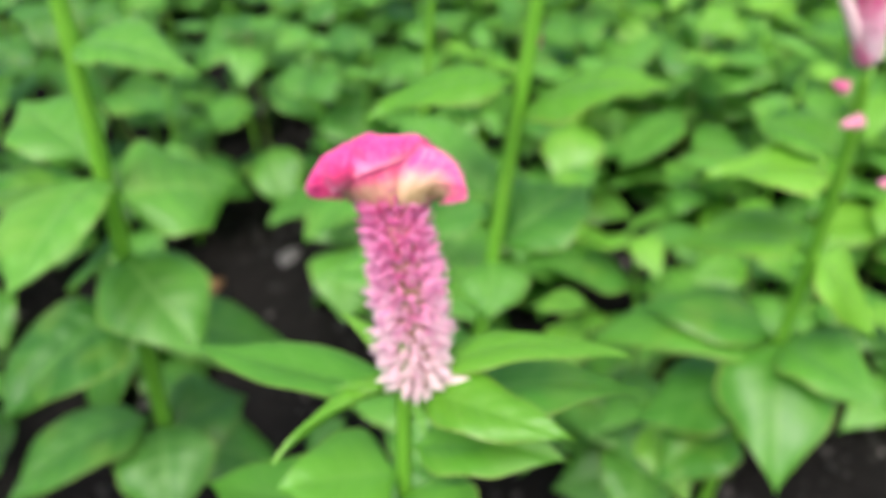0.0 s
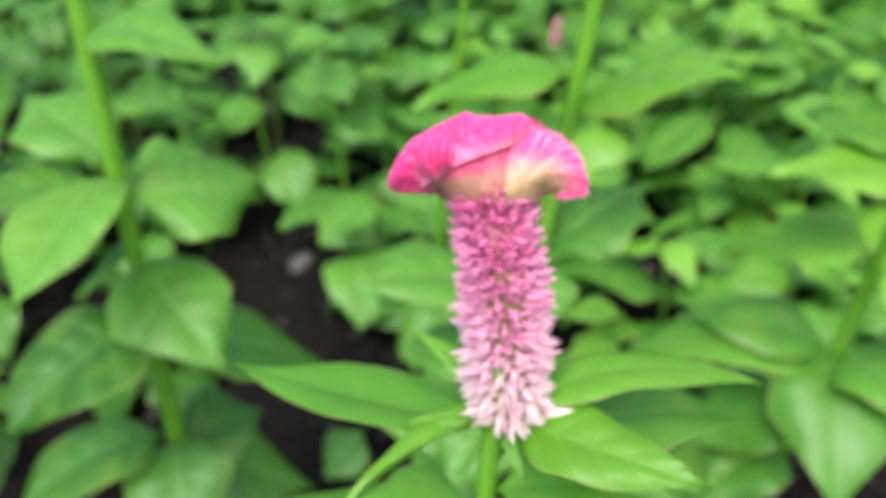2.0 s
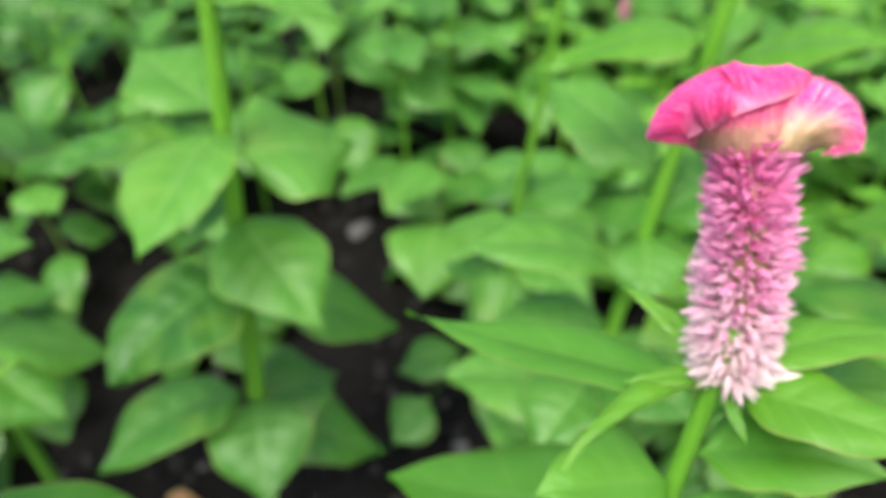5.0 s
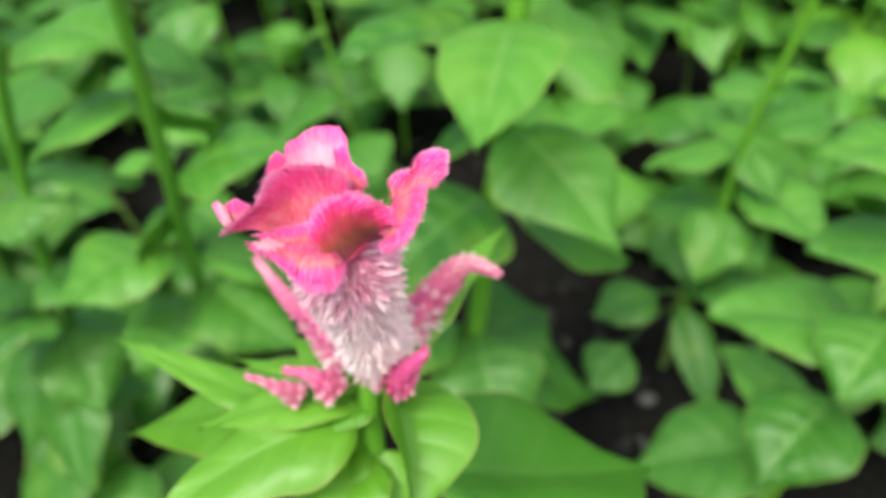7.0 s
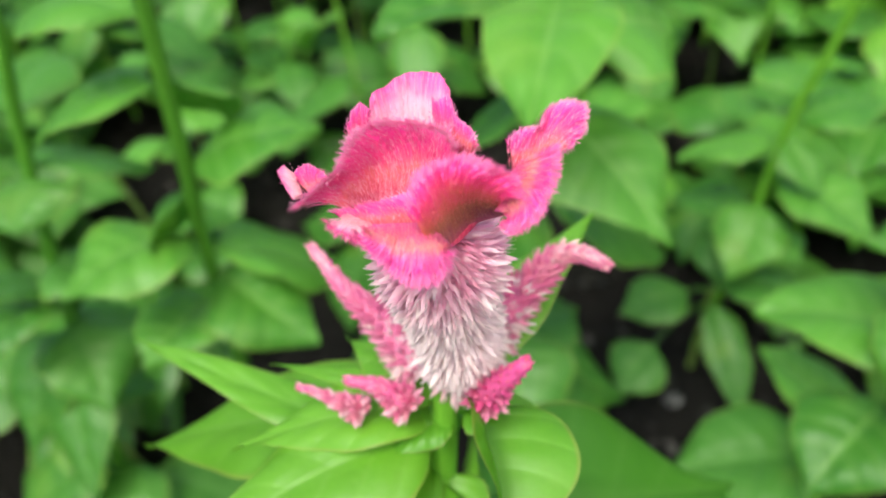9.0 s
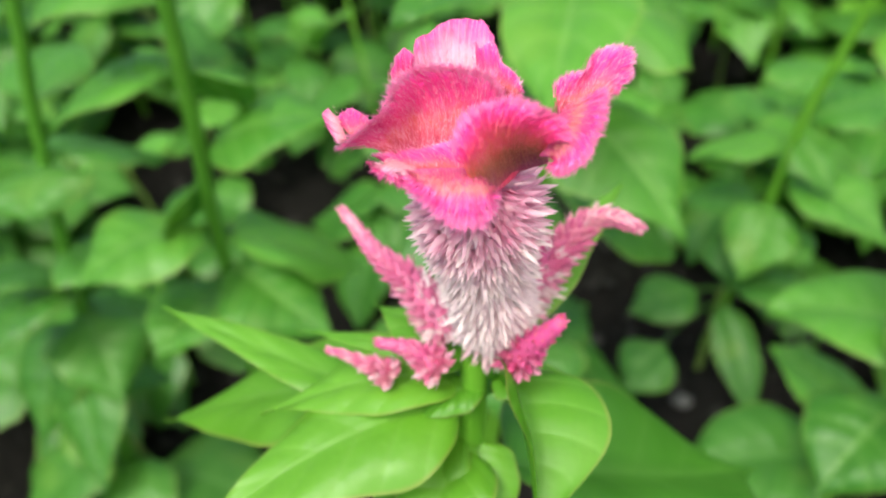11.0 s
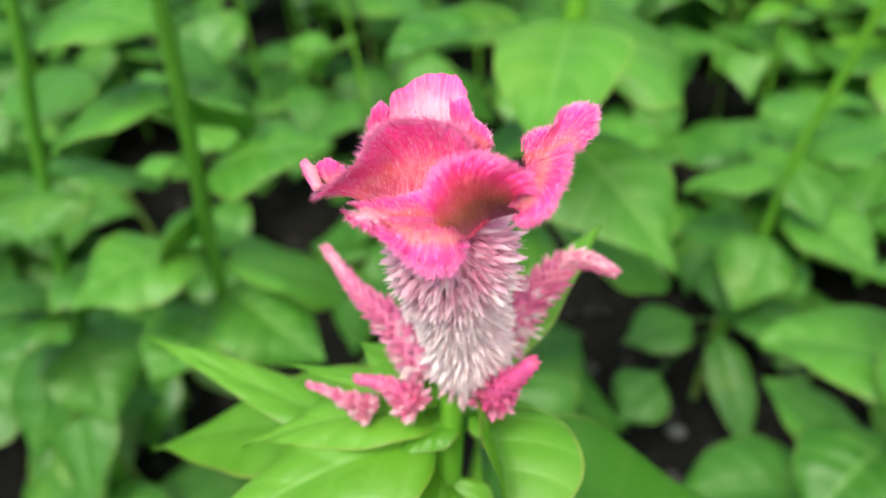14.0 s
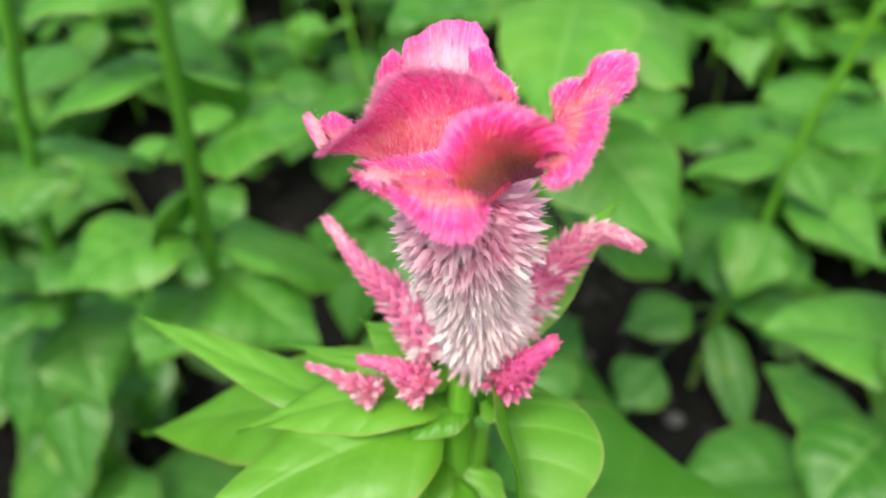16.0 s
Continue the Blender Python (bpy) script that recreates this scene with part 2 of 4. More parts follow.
# hair roots carry the same painted shade as the lobes' feet
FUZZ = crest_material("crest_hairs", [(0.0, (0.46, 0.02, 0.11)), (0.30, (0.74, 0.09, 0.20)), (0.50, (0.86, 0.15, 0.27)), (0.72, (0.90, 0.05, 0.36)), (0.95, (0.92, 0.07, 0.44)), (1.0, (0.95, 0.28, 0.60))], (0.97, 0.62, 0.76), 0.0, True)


# ---- helpers ----
def mesh_of(name, bm, material, smooth=True):
    data = bpy.data.meshes.new(name)
    bm.to_mesh(data)
    bm.free()
    for poly in data.polygons:
        poly.use_smooth = smooth
    data.materials.append(material)
    return data


def part(name, bm, material, parent, label=""):
    ob = new(name, mesh_of(name, bm, material))
    ob.parent = parent
    return tagged(ob, label)


def shared(name, data, parent, m):
    """A piece on a mesh that others use as well."""
    ob = new(name, data)
    ob.parent = parent
    ob.matrix_basis = m
    return ob


def tube(bm, points, radii, sides=10, ridge=0.0):
    """A round rod along points."""
    rings = []
    up = Vector((0, 1, 0))
    for i, p in enumerate(points):
        ahead = (points[min(i + 1, len(points) - 1)] - points[max(i - 1, 0)]).normalized()
        a = ahead.cross(up).normalized()
        b = ahead.cross(a)
        r = radii[i]
        rings.append([bm.verts.new(p + (a * math.cos(k) + b * math.sin(k)) * r * (1 + ridge * math.cos(5 * k))) for k in (2 * math.pi * j / sides for j in range(sides))])
    for lo, hi in zip(rings, rings[1:]):
        for j in range(sides):
            bm.faces.new((lo[j], lo[(j + 1) % sides], hi[(j + 1) % sides], hi[j]))
    for ring, turn in ((rings[0], 1), (rings[-1], -1)):
        bm.faces.new(ring[::-turn])


def blade(bm, reach, rise, width, arch, rng, stalk=0.10, rows=28, cols=10, slim=False, crease=None):
    """A leaf from the origin towards +x: stalk, egg-shaped blade, drawn-out tip, sunk midrib, quilted between its veins."""
    uv = bm.loops.layers.uv.get("blade") or bm.loops.layers.uv.new("blade")
    length = math.hypot(reach, rise)
    ph, sway, fold = rng.uniform(0, 6.3), rng.uniform(-0.05, 0.05), rng.uniform(0.16, 0.38)
    full = rng.random()
    fold = fold if crease is None else crease
    curl = rng.uniform(0.04, 0.08) if slim else rng.uniform(0.03, 0.08)
    grid = []
    for i in range(rows + 1):
        s = i / rows
        w = s ** 0.8
        centre = Vector((reach * s, sway * length * math.sin(math.pi * s), rise * s + 4 * arch * length * w * (1 - w)))
        slope = Vector((reach, 0, rise + 4 * arch * length * (1 - 2 * w))).normalized()
        normal = Vector((-slope.z, 0, slope.x))
        q = max(0.0, (s - stalk) / (1 - stalk))
        half = width * 0.5 * (3.30 * q ** 0.60 * (1 - q) ** 1.36 if slim else 1.02 * max(0.0, math.sin(math.pi * q ** 0.74)) ** (0.72 + 0.2 * full) * (1 - 0.42 * max(0.0, (q - 0.66) / 0.34) ** 1.5)) + 0.0012 * (1 - s) * min(1.0, length * 12)
        row = []
        for j in range(cols + 1):
            v = 2 * j / cols - 1
            edge = 1 + 0.035 * math.sin(19 * s + ph + 2 * v)
            lift = fold * half * abs(v) - 0.30 * half * abs(v) ** 3
            lift += curl * width * math.sin(9 * s + ph + (1.6 if v > 0 else 0)) * abs(v) ** 2 * min(1, 3 * q)
            lift += (0.006 if slim else 0.036) * width * abs(math.sin(20 * (s - 0.18 * abs(v)))) * (1 - abs(v)) * min(1.0, abs(v) * 5)
            row.append((bm.verts.new((centre + Vector((0, half * v * edge, 0)) + normal * lift)), s, (v + 1) / 2))
        grid.append(row)
    for a, b in zip(grid, grid[1:]):
        for j in range(cols):
            four = (a[j], b[j], b[j + 1], a[j + 1])
            face = bm.faces.new([v for v, _, _ in four])
            for loop, (_, s, t) in zip(face.loops, four):
                loop[uv].uv = (s, t)


def on_stem(points, z):
    for a, b in zip(points, points[1:]):
        if z <= b.z or b is points[-1]:
            return a.lerp(b, (z - a.z) / (b.z - a.z))


def rounded(points, steps=5):
    """Points along a smooth line through the given ones."""
    out = []
    for i in range(len(points) - 1):
        p0, p1, p2, p3 = points[max(i - 1, 0)], points[i], points[i + 1], points[min(i + 2, len(points) - 1)]
        for k in range(steps):
            t = k / steps
            out.append(0.5 * (2 * p1 + (p2 - p0) * t + (2 * p0 - 5 * p1 + 4 * p2 - p3) * t * t + (3 * p1 - p0 - 3 * p2 + p3) * t ** 3))
    return out + [points[-1]]


def plant(label, stem, radius, leaves, seed, foliage=LEAF, young=99.0, stalk=STEM, broad=1.12, slim=False, low=0.15):
    """A cockscomb plant. Stem points from the soil upwards; leaves: height, compass angle, reach, rise, width, arch, twist and, for some, fold and share of the stalk."""
    rng = random.Random(seed)
    points = [Vector(p) for p in stem]
    root = new("cockscomb_plant")
    root.location = points[0]
    tagged(root, label, "plant", "cockscombs in the bed")
    here = Matrix.Translation(-points[0])
    line = rounded(points)
    bm = bmesh.new()
    top = points[-1].z
    line = [points[0] - Vector((0, 0, 0.02))] + line
    tube(bm, [here @ p for p in line], [radius * (1.25 - 0.55 * max(0, p.z) / top) for p in line], 12, 0.05)
    part("stem", bm, stalk, root)
    for z, angle, reach, rise, width, arch, twist, *more in leaves:
        bm = bmesh.new()
        blade(bm, reach, rise, width * broad, arch, rng, slim=slim, crease=more[0] if more else None, stalk=more[1] if len(more) > 1 else 0.10)
        # leaves lower than low take the copy with shade in its colour
        ob = part("leaf", bm, LEAF_YOUNG if z > young else LEAF_SHADED if z < low and foliage is LEAF else foliage, root)
        ob.matrix_basis = Matrix.Translation(on_stem(points, z) - points[0]) @ pose(0, 0, 0, twist, 0, angle)
    return root


# ---- the ground ----
bm = bmesh.new()
cells, span = 150, 3.6
corner = {}
for i in range(cells + 1):
    for j in range(cells + 1):
        x, y = -span / 2 - 0.1 + span * i / cells, -0.6 + span * j / cells
        p = Vector((x, y, 0))
        rim = min(i, j, cells - i, cells - j) / 12
        h = 0.020 * noise.fractal(p * 7, 1.0, 2.0, 3) + 0.010 * noise.fractal(p * 28, 0.8, 2.0, 4)
        corner[i, j] = bm.verts.new((x, y, (h - 0.004) * min(1.0, rim)))
for i in range(cells):
    for j in range(cells):
        bm.faces.new((corner[i, j], corner[i + 1, j], corner[i + 1, j + 1], corner[i, j + 1]))
sides = [[corner[k, 0] for k in range(cells + 1)], [corner[cells, k] for k in range(cells + 1)],
         [corner[cells - k, cells] for k in range(cells + 1)], [corner[0, cells - k] for k in range(cells + 1)]]
outer = [bm.verts.new((x, y, 0)) for x, y in ((-400, -400), (400, -400), (400, 400), (-400, 400))]
for k in range(4):
    bm.faces.new(sides[k][::-1] + [outer[k], outer[(k + 1) % 4]])
ground = tagged(new("ground", mesh_of("ground", bm, SOIL)), "dark crumbly moist garden soil of the flower bed", "ground", kind="structure")


def stone(place, size, seed):
    rng = random.Random(seed)
    bm = bmesh.new()
    bmesh.ops.create_icosphere(bm, subdivisions=3, radius=1.0)
    off = Vector((seed * 3.1, seed * 1.7, 0))
    for v in bm.verts:
        v.co *= 1 + 0.28 * noise.noise(v.co * 1.3 + off) + 0.10 * noise.noise(v.co * 4 + off)
        v.co = Vector((v.co.x * size, v.co.y * size * 0.8, v.co.z * size * 0.5))
    ob = new("pebble", mesh_of("pebble", bm, STONE))
    ob.matrix_basis = pose(*place, 0, 0, rng.uniform(0, 360))
    return tagged(ob, "small rough grey pebble lying on dark soil", "stone", "pebbles on the soil")


stone((-0.212, 0.921, 0.006), 0.022, 1)
stone((-0.081, 0.528, 0.004), 0.010, 2)
stone((-0.30, 1.41, 0.008), 0.026, 3)


def withered_leaf(x, y, length, turn, seed):
    """A dead leaf, curled up, on the soil."""
    rng = random.Random(seed)
    bm = bmesh.new()
    blade(bm, length, 0.0, length * 0.55, 0.10, rng)
    for v in bm.verts:
        v.co.z += 3.0 * v.co.y ** 2 / length + 0.004
    ob = new("withered_leaf", mesh_of("withered_leaf", bm, LEAF_DEAD))
    ob.matrix_basis = pose(x, y, 0.006, 0, 0, turn)
    return tagged(ob, "curled brown withered leaf lying on dark soil", "leaf", "withered leaves on the soil")


withered_leaf(-0.40, 0.455, 0.05, 20, 1)
withered_leaf(-0.32, 0.85, 0.035, 70, 2)

# ---- the plants that stand near ----
TALL_LEFT_STEM = [(-0.281, 0.438, 0.0), (-0.248, 0.432, 0.218), (-0.213, 0.426, 0.452), (-0.192, 0.423, 0.602), (-0.177, 0.421, 0.74)]
TALL_LEFT_LEAVES = [
    (0.489, -100, 0.122, 0.004, 0.052, 0.1, 0),
    (0.472, 24, 0.086, -0.034, 0.074, 0.12, 26),
    (0.422, -51, 0.099, -0.036, 0.066, 0.14, 0),
    (0.365, -136, 0.111, -0.016, 0.088, 0.16, 0),
    (0.36, 14, 0.112, -0.108, 0.060, 0.12, 12),
    (0.234, -150, 0.132, -0.003, 0.066, 0.14, 0),
    (0.232, -80, 0.088, -0.030, 0.072, 0.12, 0),
    (0.215, 32, 0.078, -0.018, 0.062, 0.1, 22),
    (0.215, -8, 0.098, -0.090, 0.056, 0.12, 14),
    (0.499, 136, 0.088, 0.022, 0.056, 0.1, 0),
    (0.474, -150, 0.1, 0.027, 0.05, 0.14, 0),
    (0.575, -19, 0.081, -0.006, 0.045, 0.2, 0),
    (0.428, 166, 0.057, -0.048, 0.05, 0.1, 0),
]
TALL_MIDDLE_STEM = [(-0.022, 0.379, 0.0), (0.018, 0.37, 0.27), (0.032, 0.367, 0.365), (0.054, 0.363, 0.505), (0.071, 0.361, 0.608), (0.088, 0.359, 0.74)]
TALL_MIDDLE_LEAVES = [
    (0.4, -169, 0.108, 0.051, 0.048, 0.16, 0),
    (0.438, 24, 0.079, 0.024, 0.06, 0.1, 0),
    (0.434, -101, 0.046, -0.01, 0.04, 0.1, 0),
    (0.27, 166, 0.105, 0.011, 0.066, 0.12, 0),
    (0.313, -50, 0.076, 0.011, 0.06, 0.12, 0),
    (0.559, -163, 0.089, 0.004, 0.035, 0.14, 0),
    (0.533, -36, 0.085, 0.044, 0.05, 0.16, 0),
    (0.472, 127, 0.093, 0.032, 0.05, 0.12, 0),
    (0.302, -133, 0.073, -0.015, 0.06, 0.12, 0),
    (0.171, 132, 0.087, 0.024, 0.045, 0.1, 0),
    (0.136, -180, 0.129, -0.016, 0.08, 0.12, 0),
    (0.216, -140, 0.088, -0.022, 0.07, 0.12, 0),
    (0.355, -178, 0.079, 0.014, 0.05, 0.12, 0),
]
FLOWER_ONE_STEM = [(-0.063, 0.124, 0.0), (-0.013, 0.128, 0.558), (-0.006, 0.129, 0.589)]
FLOWER_ONE_LEAVES = [
    (0.584, 151, 0.089, -0.006, 0.0175, 0.03, 10),
    (0.588, 7, 0.069, -0.006, 0.0130, 0.17, -8),
    (0.587, -32, 0.050, 0.004, 0.0165, 0.10, 6),
    (0.588, -159, 0.046, -0.004, 0.010, 0.10, 30, 0.9),
    (0.589, -84, 0.015, -0.006, 0.003, 0.05, 0),
    (0.575, 16, 0.088, -0.030, 0.022, 0.12, 0),
    (0.531, 150, 0.100, -0.045, 0.040, 0.06, 0),
    (0.560, -14, 0.052, 0.002, 0.022, 0.10, 0),
    (0.548, -171, 0.040, 0.009, 0.034, 0.10, 0),
    (0.540, -60, 0.040, 0.004, 0.026, 0.12, 0),
    (0.589, 132, 0.034, 0.012, 0.005, 0.10, 0),
    (0.589, 33, 0.032, 0.000, 0.004, 0.16, 0),
    (0.589, 179, 0.025, 0.002, 0.006, 0.10, 0),
]
FLOWER_TWO_STEM = [(-0.3, 0.12, 0.0), (-0.255, 0.14, 0.511), (-0.249, 0.143, 0.544)]
FLOWER_TWO_LEAVES = [
    (0.5245, 160, 0.078, 0.013, 0.0095, 0.02, 0),
    (0.535, 162, 0.097, -0.050, 0.026, 0.08, 0),
    (0.538, -176, 0.046, -0.004, 0.013, 0.14, 0),
    (0.534, -154, 0.057, -0.004, 0.021, 0.12, -6),
    (0.543, -62, 0.032, -0.012, 0.021, 0.12, -42, 1.1),
    (0.513, 29, 0.099, -0.079, 0.046, 0.05, 0),
    (0.522, -118, 0.030, -0.004, 0.017, 0.10, 0),
    (0.524, -72, 0.020, -0.016, 0.012, 0.10, 0),
    (0.541, 162, 0.043, 0.000, 0.004, 0.10, 0),
    (0.544, 57, 0.056, 0.007, 0.010, 0.12, 0),
    (0.544, 150, 0.027, 0.004, 0.014, 0.10, 0),
    (0.543, -20, 0.012, -0.002, 0.008, 0.10, 0),
    (0.541, -150, 0.016, -0.003, 0.008, 0.12, 0),
    (0.538, 15, 0.020, -0.008, 0.013, 0.12, 0),
    (0.532, 100, 0.030, -0.018, 0.022, 0.10, 0),
    (0.526, -160, 0.026, -0.016, 0.018, 0.10, 0),
]
LEFT_STEM_STEM = [(-0.466, 0.438, 0.0), (-0.43, 0.404, 0.328), (-0.413, 0.388, 0.422), (-0.395, 0.372, 0.527), (-0.377, 0.356, 0.66)]
LEFT_STEM_LEAVES = [
    (0.474, 175, 0.087, -0.031, 0.05, 0.14, 0),
    (0.417, 0, 0.081, 0.027, 0.056, 0.16, 0),
    (0.326, -29, 0.079, -0.029, 0.062, 0.12, 0),
    (0.357, -130, 0.088, 0.019, 0.06, 0.16, 0),
    (0.404, 166, 0.036, -0.057, 0.055, 0.1, 0),
    (0.348, 27, 0.083, -0.066, 0.06, 0.12, 0),
    (0.511, 159, 0.082, -0.007, 0.06, 0.18, 0),
    (0.304, -115, 0.071, 0.003, 0.06, 0.12, 0),
    (0.48, 74, 0.038, -0.047, 0.05, 0.12, 0),
]
FAR_LEFT_STEM = [(-0.608, 0.42, 0.0), (-0.558, 0.42, 0.267), (-0.521, 0.42, 0.424), (-0.499, 0.42, 0.502), (-0.473, 0.42, 0.62)]
FAR_LEFT_LEAVES = [
    (0.327, -29, 0.057, -0.002, 0.05, 0.1, 0),
    (0.29, -106, 0.079, 0.018, 0.06, 0.14, 10),
    (0.267, -52, 0.070, -0.033, 0.06, 0.14, -10),
    (0.26, -115, 0.074, -0.063, 0.06, 0.12, 0),
    (0.4, 59, 0.077, -0.049, 0.06, 0.12, 0),
    (0.396, -79, 0.048, -0.005, 0.06, 0.1, 0),
    (0.301, -118, 0.053, 0.036, 0.05, 0.12, 0),
    (0.435, 94, 0.07, 0.006, 0.05, 0.1, 0),
    (0.267, 36, 0.068, -0.07, 0.06, 0.12, 0),
    (0.257, -86, 0.1, -0.075, 0.055, 0.1, 15),
]
RIGHT_BACK_STEM = [(-0.043, 0.603, 0.0), (-0.03, 0.6, 0.1), (-0.019, 0.597, 0.187), (-0.01, 0.588, 0.3), (0.005, 0.575, 0.39), (0.036, 0.548, 0.62)]
RIGHT_BACK_LEAVES = [
    (0.259, 157, 0.08, -0.027, 0.042, 0.12, 0),
    (0.205, -119, 0.065, -0.043, 0.056, 0.1, 0),
    (0.275, -63, 0.05, -0.027, 0.036, 0.08, 0),
    (0.229, -48, 0.103, -0.012, 0.062, 0.12, 0),
    (0.285, 13, 0.082, 0.009, 0.055, 0.12, 0),
    (0.326, 114, 0.057, -0.011, 0.045, 0.12, 0),
    (0.181, 144, 0.081, -0.009, 0.045, 0.12, 0),
    (0.173, -56, 0.061, -0.003, 0.05, 0.12, 0),
]
SEEDLING_STEM = [(-0.055, 0.575, 0.0), (-0.052, 0.572, 0.085), (-0.051, 0.571, 0.12)]
SEEDLING_LEAVES = [
    (0.117, -163, 0.094, 0.002, 0.052, 0.10, 0, 0.2, 0.3),
    (0.118, -5, 0.092, -0.003, 0.05, 0.14, 0),
    (0.100, -136, 0.134, -0.015, 0.050, 0.08, 0, 0.2, 0.6),
    (0.12, 62, 0.063, 0.022, 0.055, 0.12, 0),
    (0.105, -79, 0.102, -0.061, 0.036, 0.1, 0),
]
RIGHT_NEAR_STEM = [(0.232, 0.391, 0.0), (0.25, 0.385, 0.168), (0.266, 0.38, 0.309), (0.261, 0.36, 0.468), (0.249, 0.346, 0.558)]
RIGHT_NEAR_LEAVES = [
    (0.306, 161, 0.113, 0.02, 0.05, 0.14, 0),
    (0.309, -109, 0.108, -0.052, 0.075, 0.12, 0),
    (0.296, 166, 0.149, -0.002, 0.06, 0.16, 0),
    (0.248, 176, 0.103, -0.035, 0.07, 0.12, 0),
    (0.41, 149, 0.093, -0.021, 0.05, 0.14, 0),
    (0.405, -40, 0.052, -0.055, 0.055, 0.12, 0),
    (0.473, 172, 0.081, 0.005, 0.045, 0.14, 0),
    (0.487, 115, 0.072, -0.002, 0.04, 0.12, 0),
    (0.309, -63, 0.09, 0.003, 0.06, 0.12, 0),
    (0.195, -160, 0.089, -0.026, 0.06, 0.12, 0),
]
CREST_RIGHT, CREST_UP, CREST_AHEAD = Vector((0.9965, 0.0585, -0.0598)), Vector((0.0052, 0.6696, 0.7427)), Vector((-0.0835, 0.7404, -0.6669))
LOBE_BACK = [(-8.4, 9.0, 1.0), (-2.9, 7.9, 2.0), (2.7, 8.6, 1.0)], [(-8.4, 12.0, -1.5), (-2.9, 14.4, 0.8), (3.1, 13.7, -1.0)], [(-7.8, 14.7, -3.5), (-7.5, 17.7, -4.0), (-4.7, 19.8, -3.0), (-1.3, 21.1, -2.3), (1.8, 20.6, -2.3), (3.3, 18.3, -3.0)]
LOBE_BACK_FOLD = [(1.7, 7.9, -1.0), (4.0, 8.0, -3.0), (5.6, 7.7, -5.0)], [(0.9, 13.4, -2.4), (3.6, 11.8, -5.0), (6.3, 9.9, -6.0)], [(0.7, 17.8, -3.0), (1.4, 16.6, -4.2), (3.2, 17.2, -5.0), (4.0, 14.2, -5.6), (6.0, 12.2, -6.0), (6.5, 9.5, -6.2)]
LOBE_BACK_LEFT = [(-10.2, 8.6, -1.0), (-8.1, 8.7, -0.5)], [(-10.8, 11.9, -4.0), (-8.1, 12.4, -2.6)], [(-10.9, 13.1, -4.8), (-10.2, 15.3, -4.8), (-9.1, 16.7, -4.4), (-7.8, 15.7, -4.0)]
LOBE_MAIN = [(-9.7, 1.2, -3.5), (-7.1, 1.3, -0.5), (-4.0, 1.3, 1.0), (-0.9, 2.0, 0.0)], [(-13.7, 3.1, -7.0), (-10.4, 5.8, -3.2), (-7.1, 8.0, -1.0), (-3.6, 9.0, -0.0), (-0.1, 8.3, -0.5), (1.8, 5.7, -2.5)], [(-17.1, 2.3, -11.5), (-14.2, 5.2, -9.8), (-11.6, 7.3, -8.5), (-10.9, 9.9, -7.4), (-9.2, 12.2, -6.0), (-5.9, 13.6, -4.6), (-1.6, 13.5, -4.4), (2.3, 11.9, -5.6), (3.8, 9.6, -7.4)]
LOBE_RIGHT_DOME = [(0.6, -4.3, -7.0), (3.1, -3.1, -3.5), (6.4, -0.3, -1.5), (10.4, 0.7, -4.0)], [(-1.2, -0.7, -11.8), (1.6, 2.9, -10.2), (5.2, 3.8, -9.4), (9.4, 2.5, -9.8)], [(-2.2, 1.2, -12.2), (-1.5, 4.4, -12.0), (1.0, 6.5, -11.6), (4.5, 7.4, -11.6), (7.7, 6.3, -12.4), (10.2, 4.9, -12.4), (11.0, 2.7, -12.2)]
LOBE_FRONT_LIP = [(-10.1, -0.1, -7.5), (-4.6, 0.1, -6.0), (-0.2, -0.3, -7.0), (2.1, -2.8, -8.5)], [(-8.5, -1.6, -10.0), (-4.2, -2.7, -11.6), (-0.1, -3.5, -12.2), (2.0, -3.9, -11.4)], [(-9.8, -0.7, -9.0), (-7.6, -2.8, -10.5), (-5.1, -5.1, -12.0), (-2.3, -7.0, -12.8), (0.1, -6.9, -12.8), (1.5, -5.5, -12.4), (2.2, -3.6, -11.5)]
LOBE_ARM = [(11.1, 6.0, -7.6), (13.5, 5.6, -8.2), (15.4, 6.8, -8.6)], [(10.9, 8.9, -8.6), (14.0, 9.8, -7.4), (17.3, 11.3, -7.4), (17.9, 9.2, -8.4)], [(11.0, 10.6, -8.2), (12.9, 11.7, -8.4), (14.8, 12.1, -8.6), (15.6, 14.1, -8.4), (17.7, 15.3, -8.2), (19.9, 15.1, -8.4), (20.9, 14.0, -8.6), (20.5, 12.4, -9.0), (20.1, 10.9, -9.0), (18.1, 8.7, -8.8)]
LOBE_ARM_FOLD = [(11.4, 7.0, -8.0), (10.3, 5.3, -7.2), (9.5, 2.9, -7.4), (8.5, 1.2, -8.4)], [(14.2, 7.9, -10.2), (13.1, 5.2, -9.6), (11.8, 2.6, -10.4), (10.0, 0.6, -11.0)], [(16.1, 9.0, -11.0), (15.8, 5.7, -11.2), (14.1, 1.5, -12.6), (11.2, -1.2, -13.8), (9.2, -0.3, -13.0)]
LOBE_LEFT_SMALL = [(-15.4, 3.5, -5.8), (-13.0, 3.7, -6.0)], [(-17.3, 5.7, -5.4), (-14.2, 6.1, -5.4)], [(-18.4, 6.7, -6.2), (-17.5, 8.0, -5.8), (-16.1, 8.4, -5.4), (-14.2, 7.1, -5.6), (-13.2, 5.7, -6.0)]
LOBE_LEFT_EDGE = [(-18.0, 7.3, -6.2), (-16.9, 4.1, -6.4)], [(-18.7, 7.8, -6.7), (-17.6, 3.7, -6.9)], [(-19.0, 8.3, -7.4), (-19.8, 7.7, -7.9), (-19.4, 5.9, -7.8), (-18.0, 3.6, -7.5)]
